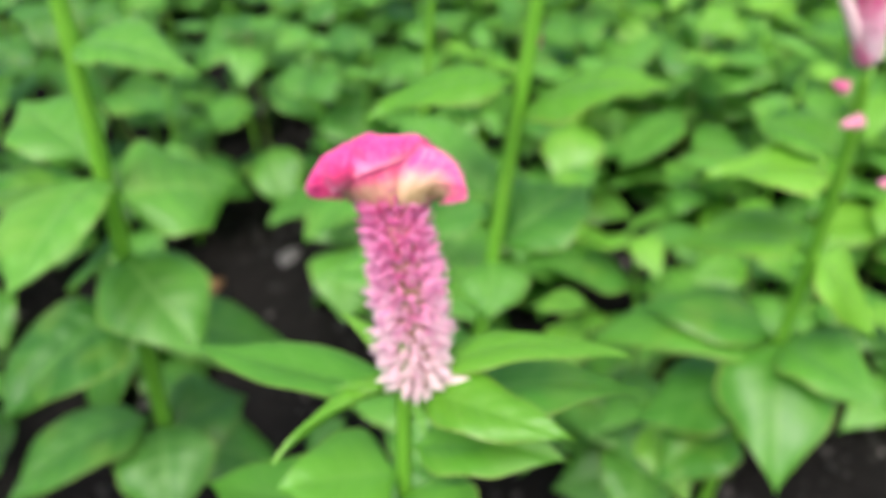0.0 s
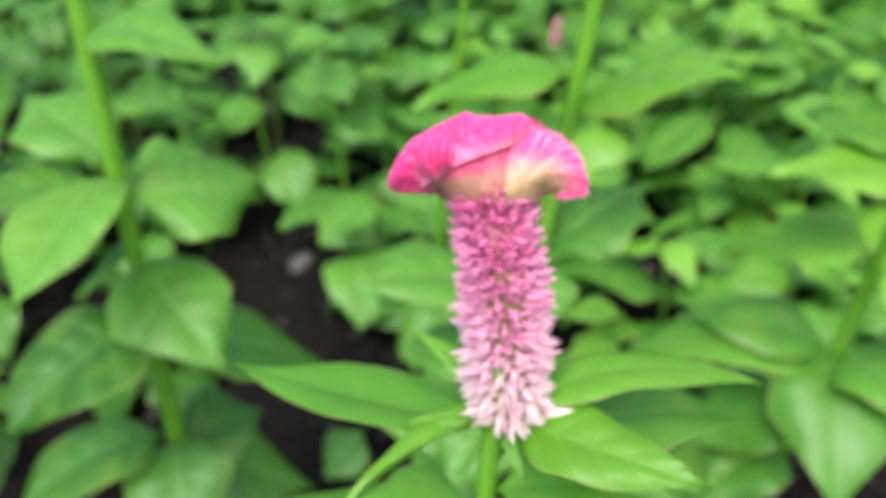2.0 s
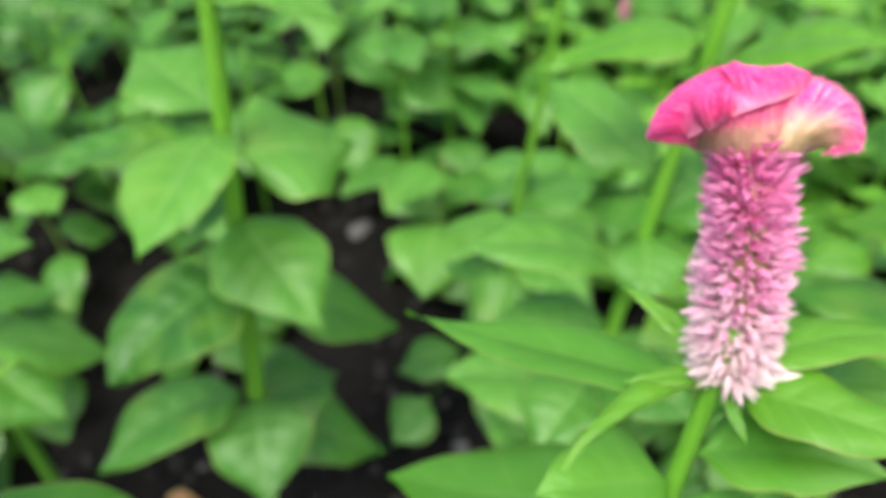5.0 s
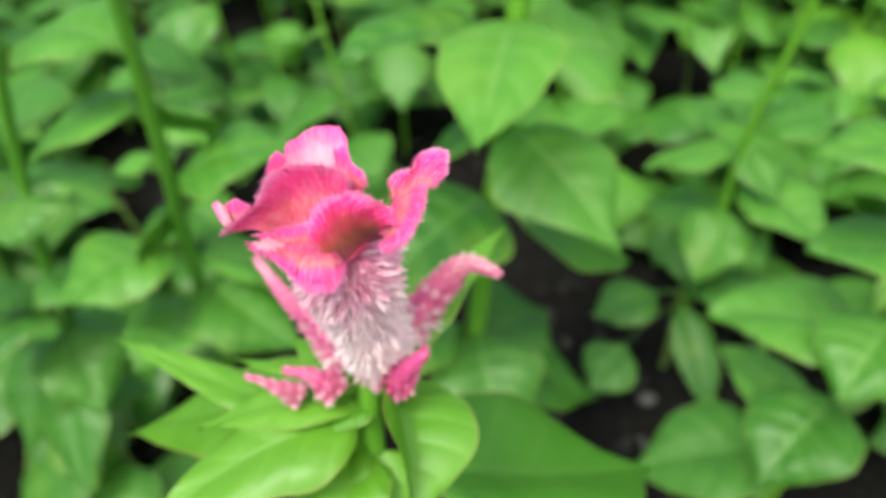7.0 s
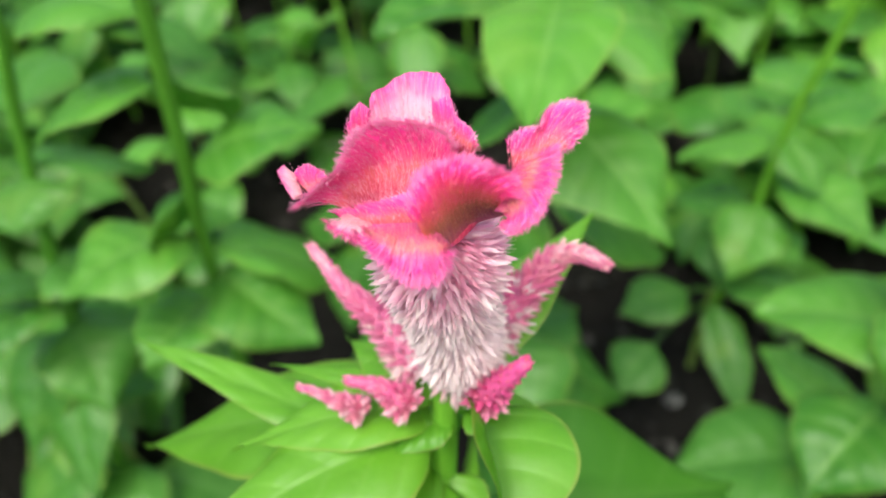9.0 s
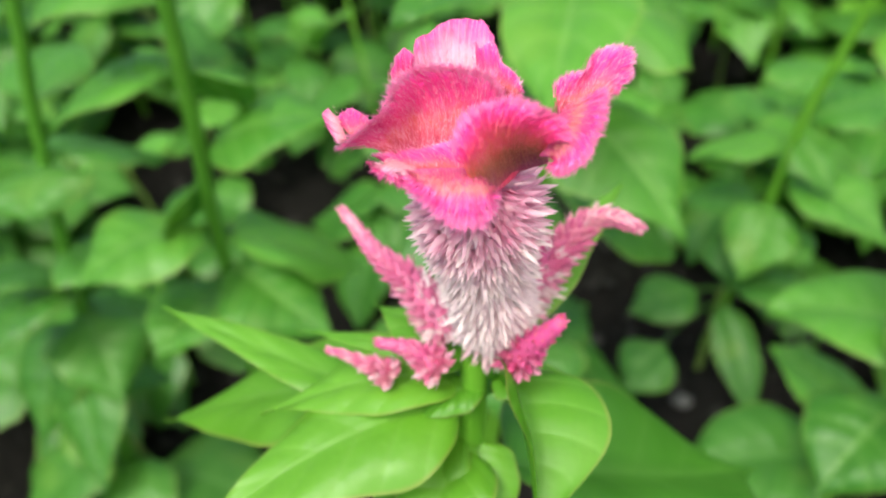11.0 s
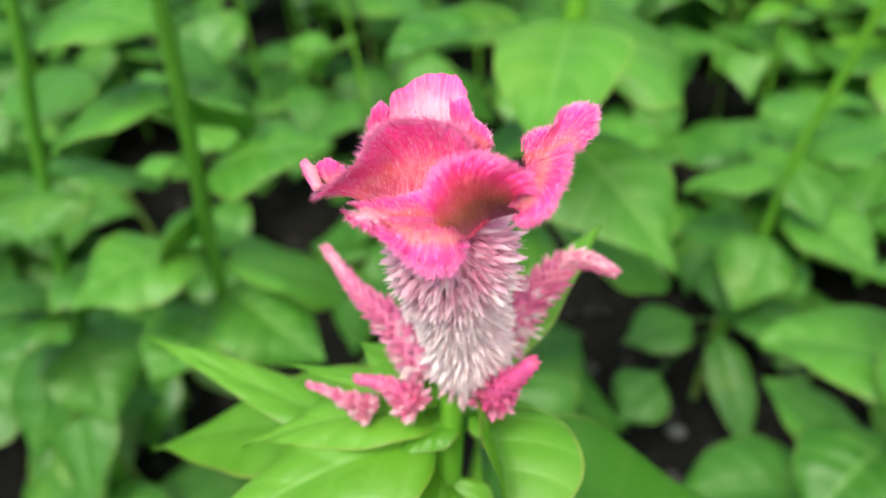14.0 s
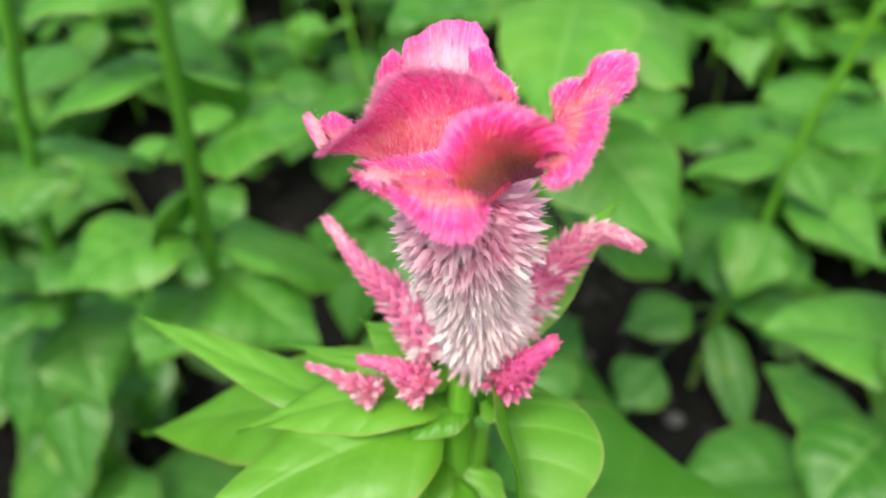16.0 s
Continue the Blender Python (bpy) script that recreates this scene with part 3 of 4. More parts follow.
LOBE_LEFT_UNDER = [(-10.8, 1.5, -6.0), (-7.1, -0.3, -7.0)], [(-12.6, 0.5, -8.2), (-8.3, -0.9, -8.0)], [(-13.6, 0.7, -9.4), (-12.1, -0.6, -9.4), (-9.8, -1.7, -9.0), (-7.6, -2.7, -8.6)]
LOBE_FLOOR = [(-10.4, -1.1, -7.0), (-4.2, -1.3, -6.0), (1.7, -3.7, -5.0), (6.3, -0.5, -3.0)], [(-11.9, 0.9, -6.0), (-4.3, 1.1, -1.5), (1.8, 0.1, -1.5), (6.8, 1.2, -2.0)], [(-13.5, 1.9, -8.0), (-8.2, 3.4, -1.5), (0.3, 4.8, -0.5), (7.1, 3.4, -3.0)]
FAN_RIGHT, FAN_UP, FAN_AHEAD = Vector((0.9941, -0.0828, -0.0703)), Vector((0.1068, 0.6256, 0.7728)), Vector((0.0200, 0.7758, -0.6307))
FAN_UNDER = [(-10.5, -0.7, 2.0), (-7.4, -1.9, -2.0), (-3.1, -2.6, -4.5), (2.9, -2.9, -5.5)], [(-11.9, 1.8, -3.5), (-7.9, 1.2, -7.5), (-2.8, 1.6, -9.0), (2.6, 2.3, -9.0)], [(-15.1, 2.0, -6.0), (-10.2, 4.8, -11.0), (-4.1, 7.6, -12.6), (2.4, 10.0, -11.6)]
FAN_FLARE = [(2.1, -2.9, -5.5), (5.5, -2.6, -5.0), (9.0, -1.7, -3.0), (11.0, -0.5, 1.0)], [(2.1, 2.8, -8.6), (7.6, 3.9, -8.6), (12.4, 3.4, -7.2), (15.5, 0.6, -4.0)], [(2.1, 10.1, -11.0), (7.7, 12.6, -9.6), (13.8, 11.1, -9.0), (17.1, 7.5, -8.4), (19.2, 2.7, -7.4), (18.8, 0.1, -6.4), (14.0, -0.4, -4.0)]
FAN_HOOD = [(-14.4, 0.9, -6.0), (-9.5, 3.8, -11.2), (-3.7, 6.3, -13.2), (2.4, 8.4, -12.2)], [(-18.2, 4.6, -6.6), (-13.6, 8.5, -10.4), (-6.4, 10.8, -11.6), (1.0, 12.0, -11.0)], [(-20.5, 2.2, -1.0), (-19.6, 6.8, -2.0), (-15.7, 11.3, -2.0), (-9.8, 15.0, -2.0), (-4.2, 16.4, -2.0), (-0.9, 15.1, -3.0)]
FAN_HOOD_LIP = [(-10.7, -0.0, -0.0), (-12.3, 2.2, -3.0), (-14.6, 4.7, -5.0)], [(-15.8, 0.4, -3.0), (-17.5, 2.7, -6.0), (-17.5, 5.2, -7.0)], [(-20.3, 1.1, -1.0), (-20.8, 2.5, -3.0), (-20.0, 5.3, -4.0)]
FAN_FOLD = [(-11.8, 2.0, -9.5), (-8.1, 4.3, -11.5)], [(-14.7, 5.3, -12.2), (-8.2, 6.7, -13.8)], [(-14.3, 8.7, -10.4), (-11.0, 10.2, -11.2), (-7.5, 9.2, -12.4)]
FAN_FOLD_BACK = [(-6.4, 8.6, -11.5), (-3.1, 7.9, -12.0)], [(-8.2, 11.7, -11.2), (-2.5, 11.1, -11.8)], [(-8.1, 14.9, -5.0), (-5.1, 16.3, -4.0), (-2.5, 14.8, -6.0)]
FAN_TOP = [(-2.7, 7.3, -12.6), (2.4, 8.5, -12.2), (7.4, 11.9, -9.6)], [(-2.9, 11.1, -11.6), (2.1, 12.1, -11.2), (7.5, 13.1, -9.2)], [(-2.7, 14.7, -5.0), (-0.2, 16.1, -3.0), (3.2, 15.5, -4.6), (6.5, 16.5, -3.0), (8.8, 13.4, -6.0)]
FAN_BACK = [(-11.1, -0.4, 3.0), (0.5, 0.0, 9.0), (11.2, -0.4, 3.0)], [(-14.9, 7.3, 5.0), (0.5, 10.3, 9.0), (14.5, 5.9, 4.0)], [(-19.9, 5.4, -1.0), (-15.4, 11.6, -0.0), (-8.0, 16.1, 1.0), (-0.7, 16.2, 1.0), (7.1, 16.7, -1.0), (13.9, 11.5, -4.0), (18.7, 2.6, -6.0)]
ARM_LEFT = [(-0.256, 0.1456, 0.551), (-0.2632, 0.1516, 0.559), (-0.27, 0.1559, 0.5635), (-0.2768, 0.1628, 0.5689)], 0.0042, 0.0011
ARM_RIGHT = [(-0.2426, 0.1513, 0.554), (-0.2344, 0.1567, 0.5625), (-0.2275, 0.1587, 0.5686), (-0.2204, 0.1556, 0.5681)], 0.0044, 0.0014
BUD_LEFT = [(-0.2578, 0.1380, 0.5500), (-0.2605, 0.1386, 0.5524), (-0.264, 0.14, 0.5541), (-0.2696, 0.1409, 0.5548)], 0.0027, 0.0012
BUD_FAR = [(-0.267, 0.1393, 0.5465), (-0.2729, 0.1409, 0.5491), (-0.2797, 0.1425, 0.5511)], 0.0013, 0.0007
BUD_RIGHT = [(-0.244, 0.1367, 0.5536), (-0.2417, 0.1351, 0.559), (-0.2389, 0.1342, 0.5636), (-0.2356, 0.1342, 0.5677)], 0.0034, 0.0014
SIDE_BASE = Vector((0.2473, 0.3450, 0.5615))
SIDE_TOP = Vector((0.2356, 0.3450, 0.6144))
SIDE_ARM = Vector((0.2225, 0.3450, 0.6044))
SIDE_BUD_A = Vector((0.2319, 0.3450, 0.5505))
SIDE_BUD_B = Vector((0.2368, 0.3350, 0.5295))
SIDE_BUD_C = Vector((0.2665, 0.3300, 0.4899))
FAR_BUD = Vector((0.2050, 1.1200, 0.2400))
F1_NECK = Vector((-0.0068, 0.1431, 0.6479))
F1_BASE = Vector((-0.0060, 0.1296, 0.5914))
F2_BASE = Vector((-0.2470, 0.1440, 0.5516))
F2_NECK = Vector((-0.2491, 0.1355, 0.5976))
TALL = "tall green cockscomb plant with heart-shaped drooping leaves, standing in dark soil"
plant(TALL, TALL_LEFT_STEM, 0.0068, TALL_LEFT_LEAVES, 11, low=0.40)
plant(TALL, TALL_MIDDLE_STEM, 0.0050, TALL_MIDDLE_LEAVES, 12, young=0.5)
plant(TALL, LEFT_STEM_STEM, 0.0050, LEFT_STEM_LEAVES, 13, stalk=STEM_DARK)
plant("green cockscomb plant with broad deeply veined lower leaves", FAR_LEFT_STEM, 0.0048, FAR_LEFT_LEAVES, 14, foliage=LEAF_SHADED, stalk=STEM_DARK)
plant("young green cockscomb plant with small leaves above bare soil", RIGHT_BACK_STEM, 0.0040, RIGHT_BACK_LEAVES, 15)
plant("low cockscomb seedling with rounded leaves, close to the soil", SEEDLING_STEM, 0.0028, SEEDLING_LEAVES, 16, stalk=STEM_BROWN)
flower_one = plant("cockscomb plant with a slender pink spike under a cream-pink comb", FLOWER_ONE_STEM, 0.0036, FLOWER_ONE_LEAVES, 17, foliage=LEAF_SLIM, young=0.5865, broad=1.25, slim=True)
flower_two = plant("cockscomb plant with a ruffled magenta comb over a white feathery spike", FLOWER_TWO_STEM, 0.0040, FLOWER_TWO_LEAVES, 18, foliage=LEAF_SLIM, young=0.515, broad=1.25, slim=True)
side_flower = plant("cockscomb plant with a pale pink spike and small pink side buds", RIGHT_NEAR_STEM, 0.0052, RIGHT_NEAR_LEAVES, 19, foliage=LEAF_SLIM, young=0.4, slim=True, broad=1.2)


# ---- flower heads ----
def floret_mesh(name, material, length, width, tepals, spread):
    """A floret: pointed papery tepals round the z axis."""
    bm = bmesh.new()
    for k in range(tepals):
        turn = Matrix.Rotation(2 * math.pi * k / tepals + 0.4, 4, "Z") @ Matrix.Rotation(spread, 4, "Y")
        rings = []
        for i in range(5):
            s = i / 4
            half = width * 0.5 * (0.35 + 1.9 * s * (1 - s) + 0.25 * (1 - s)) * (1 - s ** 3)
            bow = length * 0.10 * math.sin(math.pi * s)
            rings.append([bm.verts.new(turn @ Vector((bow - 0.35 * half * abs(v), half * v, length * s))) for v in (-1, 0, 1)] if i < 4 else [bm.verts.new(turn @ Vector((0, 0, length)))])
        for a, b in zip(rings, rings[1:]):
            for j in range(2):
                bm.faces.new((a[j], a[j + 1], b[j + 1], b[j]) if len(b) == 3 else (a[j], a[j + 1], b[0]))
    return mesh_of(name, bm, material)


def bud_mesh(name, material, length, width):
    """A closed pointed floret."""
    bm = bmesh.new()
    pts = [Vector((0, 0, length * s)) for s in (0, 0.25, 0.5, 0.75, 1.0)]
    tube(bm, pts, [width * r for r in (0.26, 0.50, 0.45, 0.24, 0.02)], 6, 0.08)
    return mesh_of(name, bm, material)


def spike(root, base, neck, profile, count, meshes, core_material, seed, tilt=(75, 35), extra=0, name="flower_spike", bend=0.0):
    """A flower spike from base to neck: a core, set all round with florets in a spiral. profile: radius at steps from base to neck."""
    rng = random.Random(seed)
    axis = neck - base
    length = axis.length
    turn = axis.to_track_quat("Z", "X").to_matrix().to_4x4()
    bm = bmesh.new()
    steps = len(profile) - 1
    sag = turn.inverted().to_3x3() @ Vector((bend, 0, 0))
    tube(bm, [Vector((0, 0, length * k / steps)) + sag * (4 * k / steps * (1 - k / steps)) for k in range(steps + 1)], [r * 0.66 for r in profile], 16)
    core = part(name, bm, core_material, root)
    core.matrix_basis = Matrix.Translation(base - root.location) @ turn
    fill = bmesh.new()
    total = count + extra
    big = meshes[0]
    for k in range(total):
        s = (k + 0.5) / total
        f = s * steps
        i = min(int(f), steps - 1)
        r = profile[i] + (profile[i + 1] - profile[i]) * (f - i)
        a = k * 2.39996 + rng.uniform(-0.12, 0.12)
        lean = tilt[0] + (tilt[1] - tilt[0]) * s + rng.uniform(-24, 24)
        size = rng.uniform(0.75, 1.2)
        m = Matrix.Translation(sag * (4 * s * (1 - s))) @ Matrix.Rotation(a, 4, "Z") @ Matrix.Translation((r * 0.64, 0, length * s)) @ Matrix.Rotation(radians(lean), 4, "Y") @ Matrix.Rotation(rng.uniform(0, 6.3), 4, "Z") @ Matrix.Diagonal((size, size, size, 1))
        one = meshes[k % len(meshes)]
        if (k * count) // total != ((k + 1) * count) // total:
            shared("floret", one, core, m)
        else:
            m = m @ Matrix.Diagonal((0.85, 0.85, 0.85, 1))
            at = [fill.verts.new(m @ v.co) for v in one.vertices]
            for poly in one.polygons:
                fill.faces.new([at[q] for q in poly.vertices])
    rest = part("floret_fill", fill, one.materials[0], core)
    tagged(rest, kind="stuff")
    return core


def glide(points, u):
    """The place at u (0 to 1) on a smooth line through points."""
    f = u * (len(points) - 1)
    i = min(int(f), len(points) - 2)
    t = f - i
    p0, p1, p2, p3 = points[max(i - 1, 0)], points[i], points[i + 1], points[min(i + 2, len(points) - 1)]
    return 0.5 * (2 * p1 + (p2 - p0) * t + (2 * p0 - 5 * p1 + 4 * p2 - p3) * t * t + (3 * p1 - p0 - 3 * p2 + p3) * t ** 3)


def crest_lobe(root, neck, axes, foot, middle, rim, material, fuzz_material, rng, hairs=2800, body=0.0009, hair=1.0, fringe=1.0, ripple=1.0):
    """A velvet lobe of the comb, drawn from its foot over its middle to a frilled rim and set with fine hairs. All three: mm to the right, up and ahead of the neck."""
    here = Matrix.Translation(neck - Vector(root.location)) @ Matrix(axes).transposed().to_4x4()
    foot, middle, rim = ([Vector(p) * 0.001 for p in line] for line in (foot, middle, rim))
    n, m = 80, 20
    ph = rng.uniform(0, 6.3)
    back = Vector((0, 0, 1))

    def at(u, v):
        a, c, b = glide(foot, u), glide(middle, u), glide(rim, u)
        p = a * ((1 - v) * (1 - 2 * v)) + c * (4 * v * (1 - v)) + b * (v * (2 * v - 1))
        frill = 0.020 * math.sin(21 * u + ph) + 0.010 * math.sin(47 * u + 2 * ph)
        p += (b - c) * (frill * v ** 3)
        return p + back * (ripple * (0.00035 * v * math.sin(13 * u + ph) + 0.00022 * v * math.sin(31 * u + ph)) + 0.00012 * v * math.sin(88 * u + ph))

    bm = bmesh.new()
    uv = bm.loops.layers.uv.new("blade")
    for face_side in (1, -1):
        grid = []
        for i in range(n + 1):
            row = []
            for j in range(m + 1):
                u, v = i / n, j / m
                thick = body * math.sqrt(max(0.0, 1 - v ** 6)) * min(1.0, 0.1 + 8 * u, 0.1 + 8 * (1 - u))
                row.append((bm.verts.new(here @ (at(u, v) - back * face_side * thick)), u, v))
            grid.append(row)
        for a, b in zip(grid, grid[1:]):
            for j in range(m):
                four = (a[j], b[j], b[j + 1], a[j + 1])
                four = four if face_side > 0 else four[::-1]
                f = bm.faces.new([q[0] for q in four])
                for loop, q in zip(f.loops, four):
                    loop[uv].uv = (q[1], q[2])
    bmesh.ops.recalc_face_normals(bm, faces=bm.faces)
    ob = part("crest_lobe", bm, material, root)
    verts, faces, spots = [], [], []
    for k in range(hairs):
        rimwards = k % 5 < 2
        u = rng.uniform(0.005, 0.995)
        v = rng.uniform(0.93, 1.0) if rimwards else rng.uniform(0.06, 0.96) ** 0.8
        p = at(u, v)
        grow = (p - at(u, v - 0.05)).normalized()
        sideways = (at(min(1, u + 0.02), v) - at(max(0, u - 0.02), v)).normalized()
        way = sideways.cross(grow).normalized()
        if way.z > 0:
            way = -way
        if rng.random() < 0.2:
            way = -way
        lift = (grow + way * (rng.uniform(-0.4, 0.4) if rimwards else rng.uniform(0.05, 0.40)) + sideways * rng.uniform(-0.3, 0.3)).normalized()
        length = hair * (rng.uniform(0.0005, 0.0014) * fringe if rimwards else rng.uniform(0.0007, 0.0017))
        across = lift.cross(way).normalized() * rng.uniform(0.00004, 0.00008)
        start = p + way * (0.0001 if rimwards else 0.92 * body * math.sqrt(max(0.0, 1 - v ** 6)))
        droop = lift * length + way * (length * rng.uniform(0.0, 0.2))
        first = len(verts)
        verts += [here @ (start - across), here @ (start + across), here @ (start + lift * (0.55 * length) + across * 0.7), here @ (start + lift * (0.55 * length) - across * 0.7), here @ (start + droop)]
        faces += [(first, first + 1, first + 2, first + 3), (first + 3, first + 2, first + 4)]
        spots += [(u, v), (u, v), (u, v + 0.06), (u, v + 0.06), (u, v + 0.06), (u, v + 0.06), (u, v + 0.20)]
    data = bpy.data.meshes.new("fuzz")
    data.from_pydata(verts, [], faces)
    layer = data.uv_layers.new(name="blade")
    layer.data.foreach_set("uv", [c for spot in spots for c in spot])
    data.materials.append(fuzz_material)
    fuzz = new("fuzz", data)
    fuzz.parent = ob
    tagged(fuzz, kind="stuff")
    return ob


def arm(root, points, wide, narrow, meshes, core_material, seed, count, name="side_spike", shaggy=None):
    """A side spike, bent on its way: shaggy at its foot, close-set and smooth to its blunt tip."""
    rng = random.Random(seed)
    points = [Vector(p) for p in points]
    pts = [glide(points, k / 14) for k in range(15)]
    bm = bmesh.new()
    here = Matrix.Translation(-Vector(root.location))
    rad = [(wide + (narrow - wide) * (k / 14) ** 0.75) * (1.0 if k < 14 else 0.55) * (0.75 + 0.25 * min(1, k / 3)) for k in range(15)]
    tube(bm, [here @ p for p in pts], [r * 0.85 for r in rad], 14)
    core = part(name, bm, core_material, root)
    for k in range(count):
        s = ((k + 0.5) / count) ** 1.05
        f = s * 14
        i = min(int(f), 13)
        p = pts[i].lerp(pts[i + 1], f - i)
        ahead = (pts[i + 1] - pts[i]).normalized()
        r = rad[i] + (rad[i + 1] - rad[i]) * (f - i)
        turn = ahead.to_track_quat("Z", "X").to_matrix().to_4x4()
        size = (0.36 + 0.85 * (1 - s) ** 1.3) * rng.uniform(0.8, 1.2)
        m = here @ Matrix.Translation(p) @ turn @ Matrix.Rotation(k * 2.39996, 4, "Z") @ Matrix.Translation((r * (0.68 if shaggy else 0.63), 0, 0)) @ Matrix.Rotation(radians(rng.uniform(4, 20) + (75 if shaggy else 55) * (1 - s) ** 2.2), 4, "Y") @ Matrix.Diagonal((size, size, size, 1))
        shared("floret", (shaggy if shaggy and s < rng.uniform(0.12, 0.40) else meshes)[k % 3], core, m)
    return core


# the slender pink spike with its fan-shaped comb
pink_buds = [bud_mesh("floret", FLORET_ONE, 0.0064, 0.0019), floret_mesh("floret", FLORET_ONE, 0.0066, 0.0017, 3, 0.16), bud_mesh("floret", FLORET_ONE, 0.0056, 0.0017), floret_mesh("floret", FLORET_ONE, 0.0062, 0.0016, 4, 0.22)]
spike(flower_one, F1_BASE, F1_NECK + (F1_NECK - F1_BASE) * 0.04, (0.0082, 0.0098, 0.0098, 0.0094, 0.0092, 0.0088, 0.0084, 0.0078), 290, pink_buds, CORE_ONE, 21, (90, 48), 520, bend=0.0014)


rng = random.Random(31)
for (foot, middle, rim), material in ((FAN_BACK, CREST_ONE), (FAN_UNDER, CREST_CREAM), (FAN_FLARE, CREST_FLARE), (FAN_HOOD, CREST_HOOD), (FAN_HOOD_LIP, CREST_ONE), (FAN_FOLD, CREST_HOOD), (FAN_FOLD_BACK, CREST_HOOD), (FAN_TOP, CREST_ONE)):
    crest_lobe(flower_one, F1_NECK, (FAN_RIGHT, FAN_UP, FAN_AHEAD), foot, middle, rim, material, material, rng, 3400, 0.0007, 0.9, 1.5, 3.0 if material in (CREST_ONE, CREST_HOOD) else 0.8)
shared("side_bud", bud_mesh("side_bud", FLORET_ARM, 0.009, 0.003), flower_one, Matrix.Translation(F1_BASE + Vector((0.0085, -0.003, 0.0015)) - flower_one.location) @ pose(0, 0, 0, 0, 80, -10))

# the white spike with its ruffled magenta comb and side spikes
white_florets = [floret_mesh("floret", FLORET_TWO, 0.0050, 0.0014, 4, 0.24), floret_mesh("floret", FLORET_TWO, 0.0044, 0.0013, 3, 0.20), floret_mesh("floret", FLORET_TWO, 0.0047, 0.0011, 5, 0.32)]
tuft_florets = [floret_mesh("floret", FLORET_TWO, 0.0032, 0.0011, 3, 0.24), floret_mesh("floret", FLORET_ARM, 0.0034, 0.0012, 3, 0.22), floret_mesh("floret", FLORET_TWO, 0.0036, 0.0011, 4, 0.28)]
rose_buds = [bud_mesh("floret", FLORET_ARM, 0.0036, 0.0013), bud_mesh("floret", FLORET_ARM, 0.0030, 0.0012), floret_mesh("floret", FLORET_ARM, 0.0040, 0.0012, 3, 0.2)]
bud_tufts = [floret_mesh("floret", BUD, 0.0026, 0.0015, 3, 0.24), floret_mesh("floret", BUD, 0.0024, 0.0015, 4, 0.26), floret_mesh("floret", FLORET_ARM, 0.0028, 0.0013, 3, 0.24)]
dark_buds = [bud_mesh("floret", BUD, 0.0024, 0.0012), floret_mesh("floret", BUD, 0.0026, 0.0013, 3, 0.15), floret_mesh("floret", FLORET_ARM, 0.0028, 0.0011, 3, 0.2)]
spike(flower_two, F2_BASE, F2_NECK - (F2_NECK - F2_BASE) * 0.02, (0.0044, 0.0062, 0.0068, 0.0070, 0.0072, 0.0080, 0.0100, 0.0112, 0.0040), 290, white_florets, CORE_TWO, 22, (132, 78), 850)
rng = random.Random(5)
for (foot, middle, rim), material, hairs, hair, fringe in (
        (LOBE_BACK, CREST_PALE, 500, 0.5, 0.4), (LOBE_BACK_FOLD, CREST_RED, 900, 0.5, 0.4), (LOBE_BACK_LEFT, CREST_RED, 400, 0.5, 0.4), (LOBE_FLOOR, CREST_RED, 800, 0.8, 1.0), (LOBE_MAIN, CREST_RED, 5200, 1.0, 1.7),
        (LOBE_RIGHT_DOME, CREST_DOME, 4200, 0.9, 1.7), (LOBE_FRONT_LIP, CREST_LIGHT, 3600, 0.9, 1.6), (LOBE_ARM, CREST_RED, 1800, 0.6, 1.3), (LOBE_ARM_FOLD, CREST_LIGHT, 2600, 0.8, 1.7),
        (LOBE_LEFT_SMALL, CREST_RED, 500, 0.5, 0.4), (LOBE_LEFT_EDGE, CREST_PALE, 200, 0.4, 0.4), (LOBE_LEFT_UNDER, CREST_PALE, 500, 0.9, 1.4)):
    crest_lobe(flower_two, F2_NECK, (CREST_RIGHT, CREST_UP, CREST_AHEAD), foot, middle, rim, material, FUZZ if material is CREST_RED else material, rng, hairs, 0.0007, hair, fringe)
for k, ((points, wide, narrow), name) in enumerate(((ARM_LEFT, "side_spike"), (ARM_RIGHT, "side_spike"), (BUD_LEFT, "side_bud"), (BUD_FAR, "side_bud"), (BUD_RIGHT, "side_bud"))):
    arm(flower_two, points, wide, narrow, rose_buds if k < 2 else dark_buds, FLORET_ARM if k < 2 else BUD, 40 + k, 230 if k < 2 else 100, name, tuft_florets if k < 2 else bud_tufts)

# the pale flower beside
spike(side_flower, SIDE_BASE, SIDE_TOP, (0.005, 0.009, 0.010, 0.009, 0.007, 0.003), 120, white_florets, CORE_TWO, 23, (60, 30), 200)
for k, (p, q, w) in enumerate(((SIDE_BASE, SIDE_ARM, 0.0070), (SIDE_BUD_A + Vector((0.008, 0, -0.004)), SIDE_BUD_A, 0.0050), (SIDE_BUD_B + Vector((0.012, 0.002, 0.0)), SIDE_BUD_B, 0.0055), (SIDE_BUD_C + Vector((0.010, 0, -0.002)), SIDE_BUD_C, 0.0045))):
    arm(side_flower, (p, (p + q) / 2, q), w, w * 0.45, dark_buds if k else rose_buds, BUD if k else FLORET_ARM, 60 + k, 60)


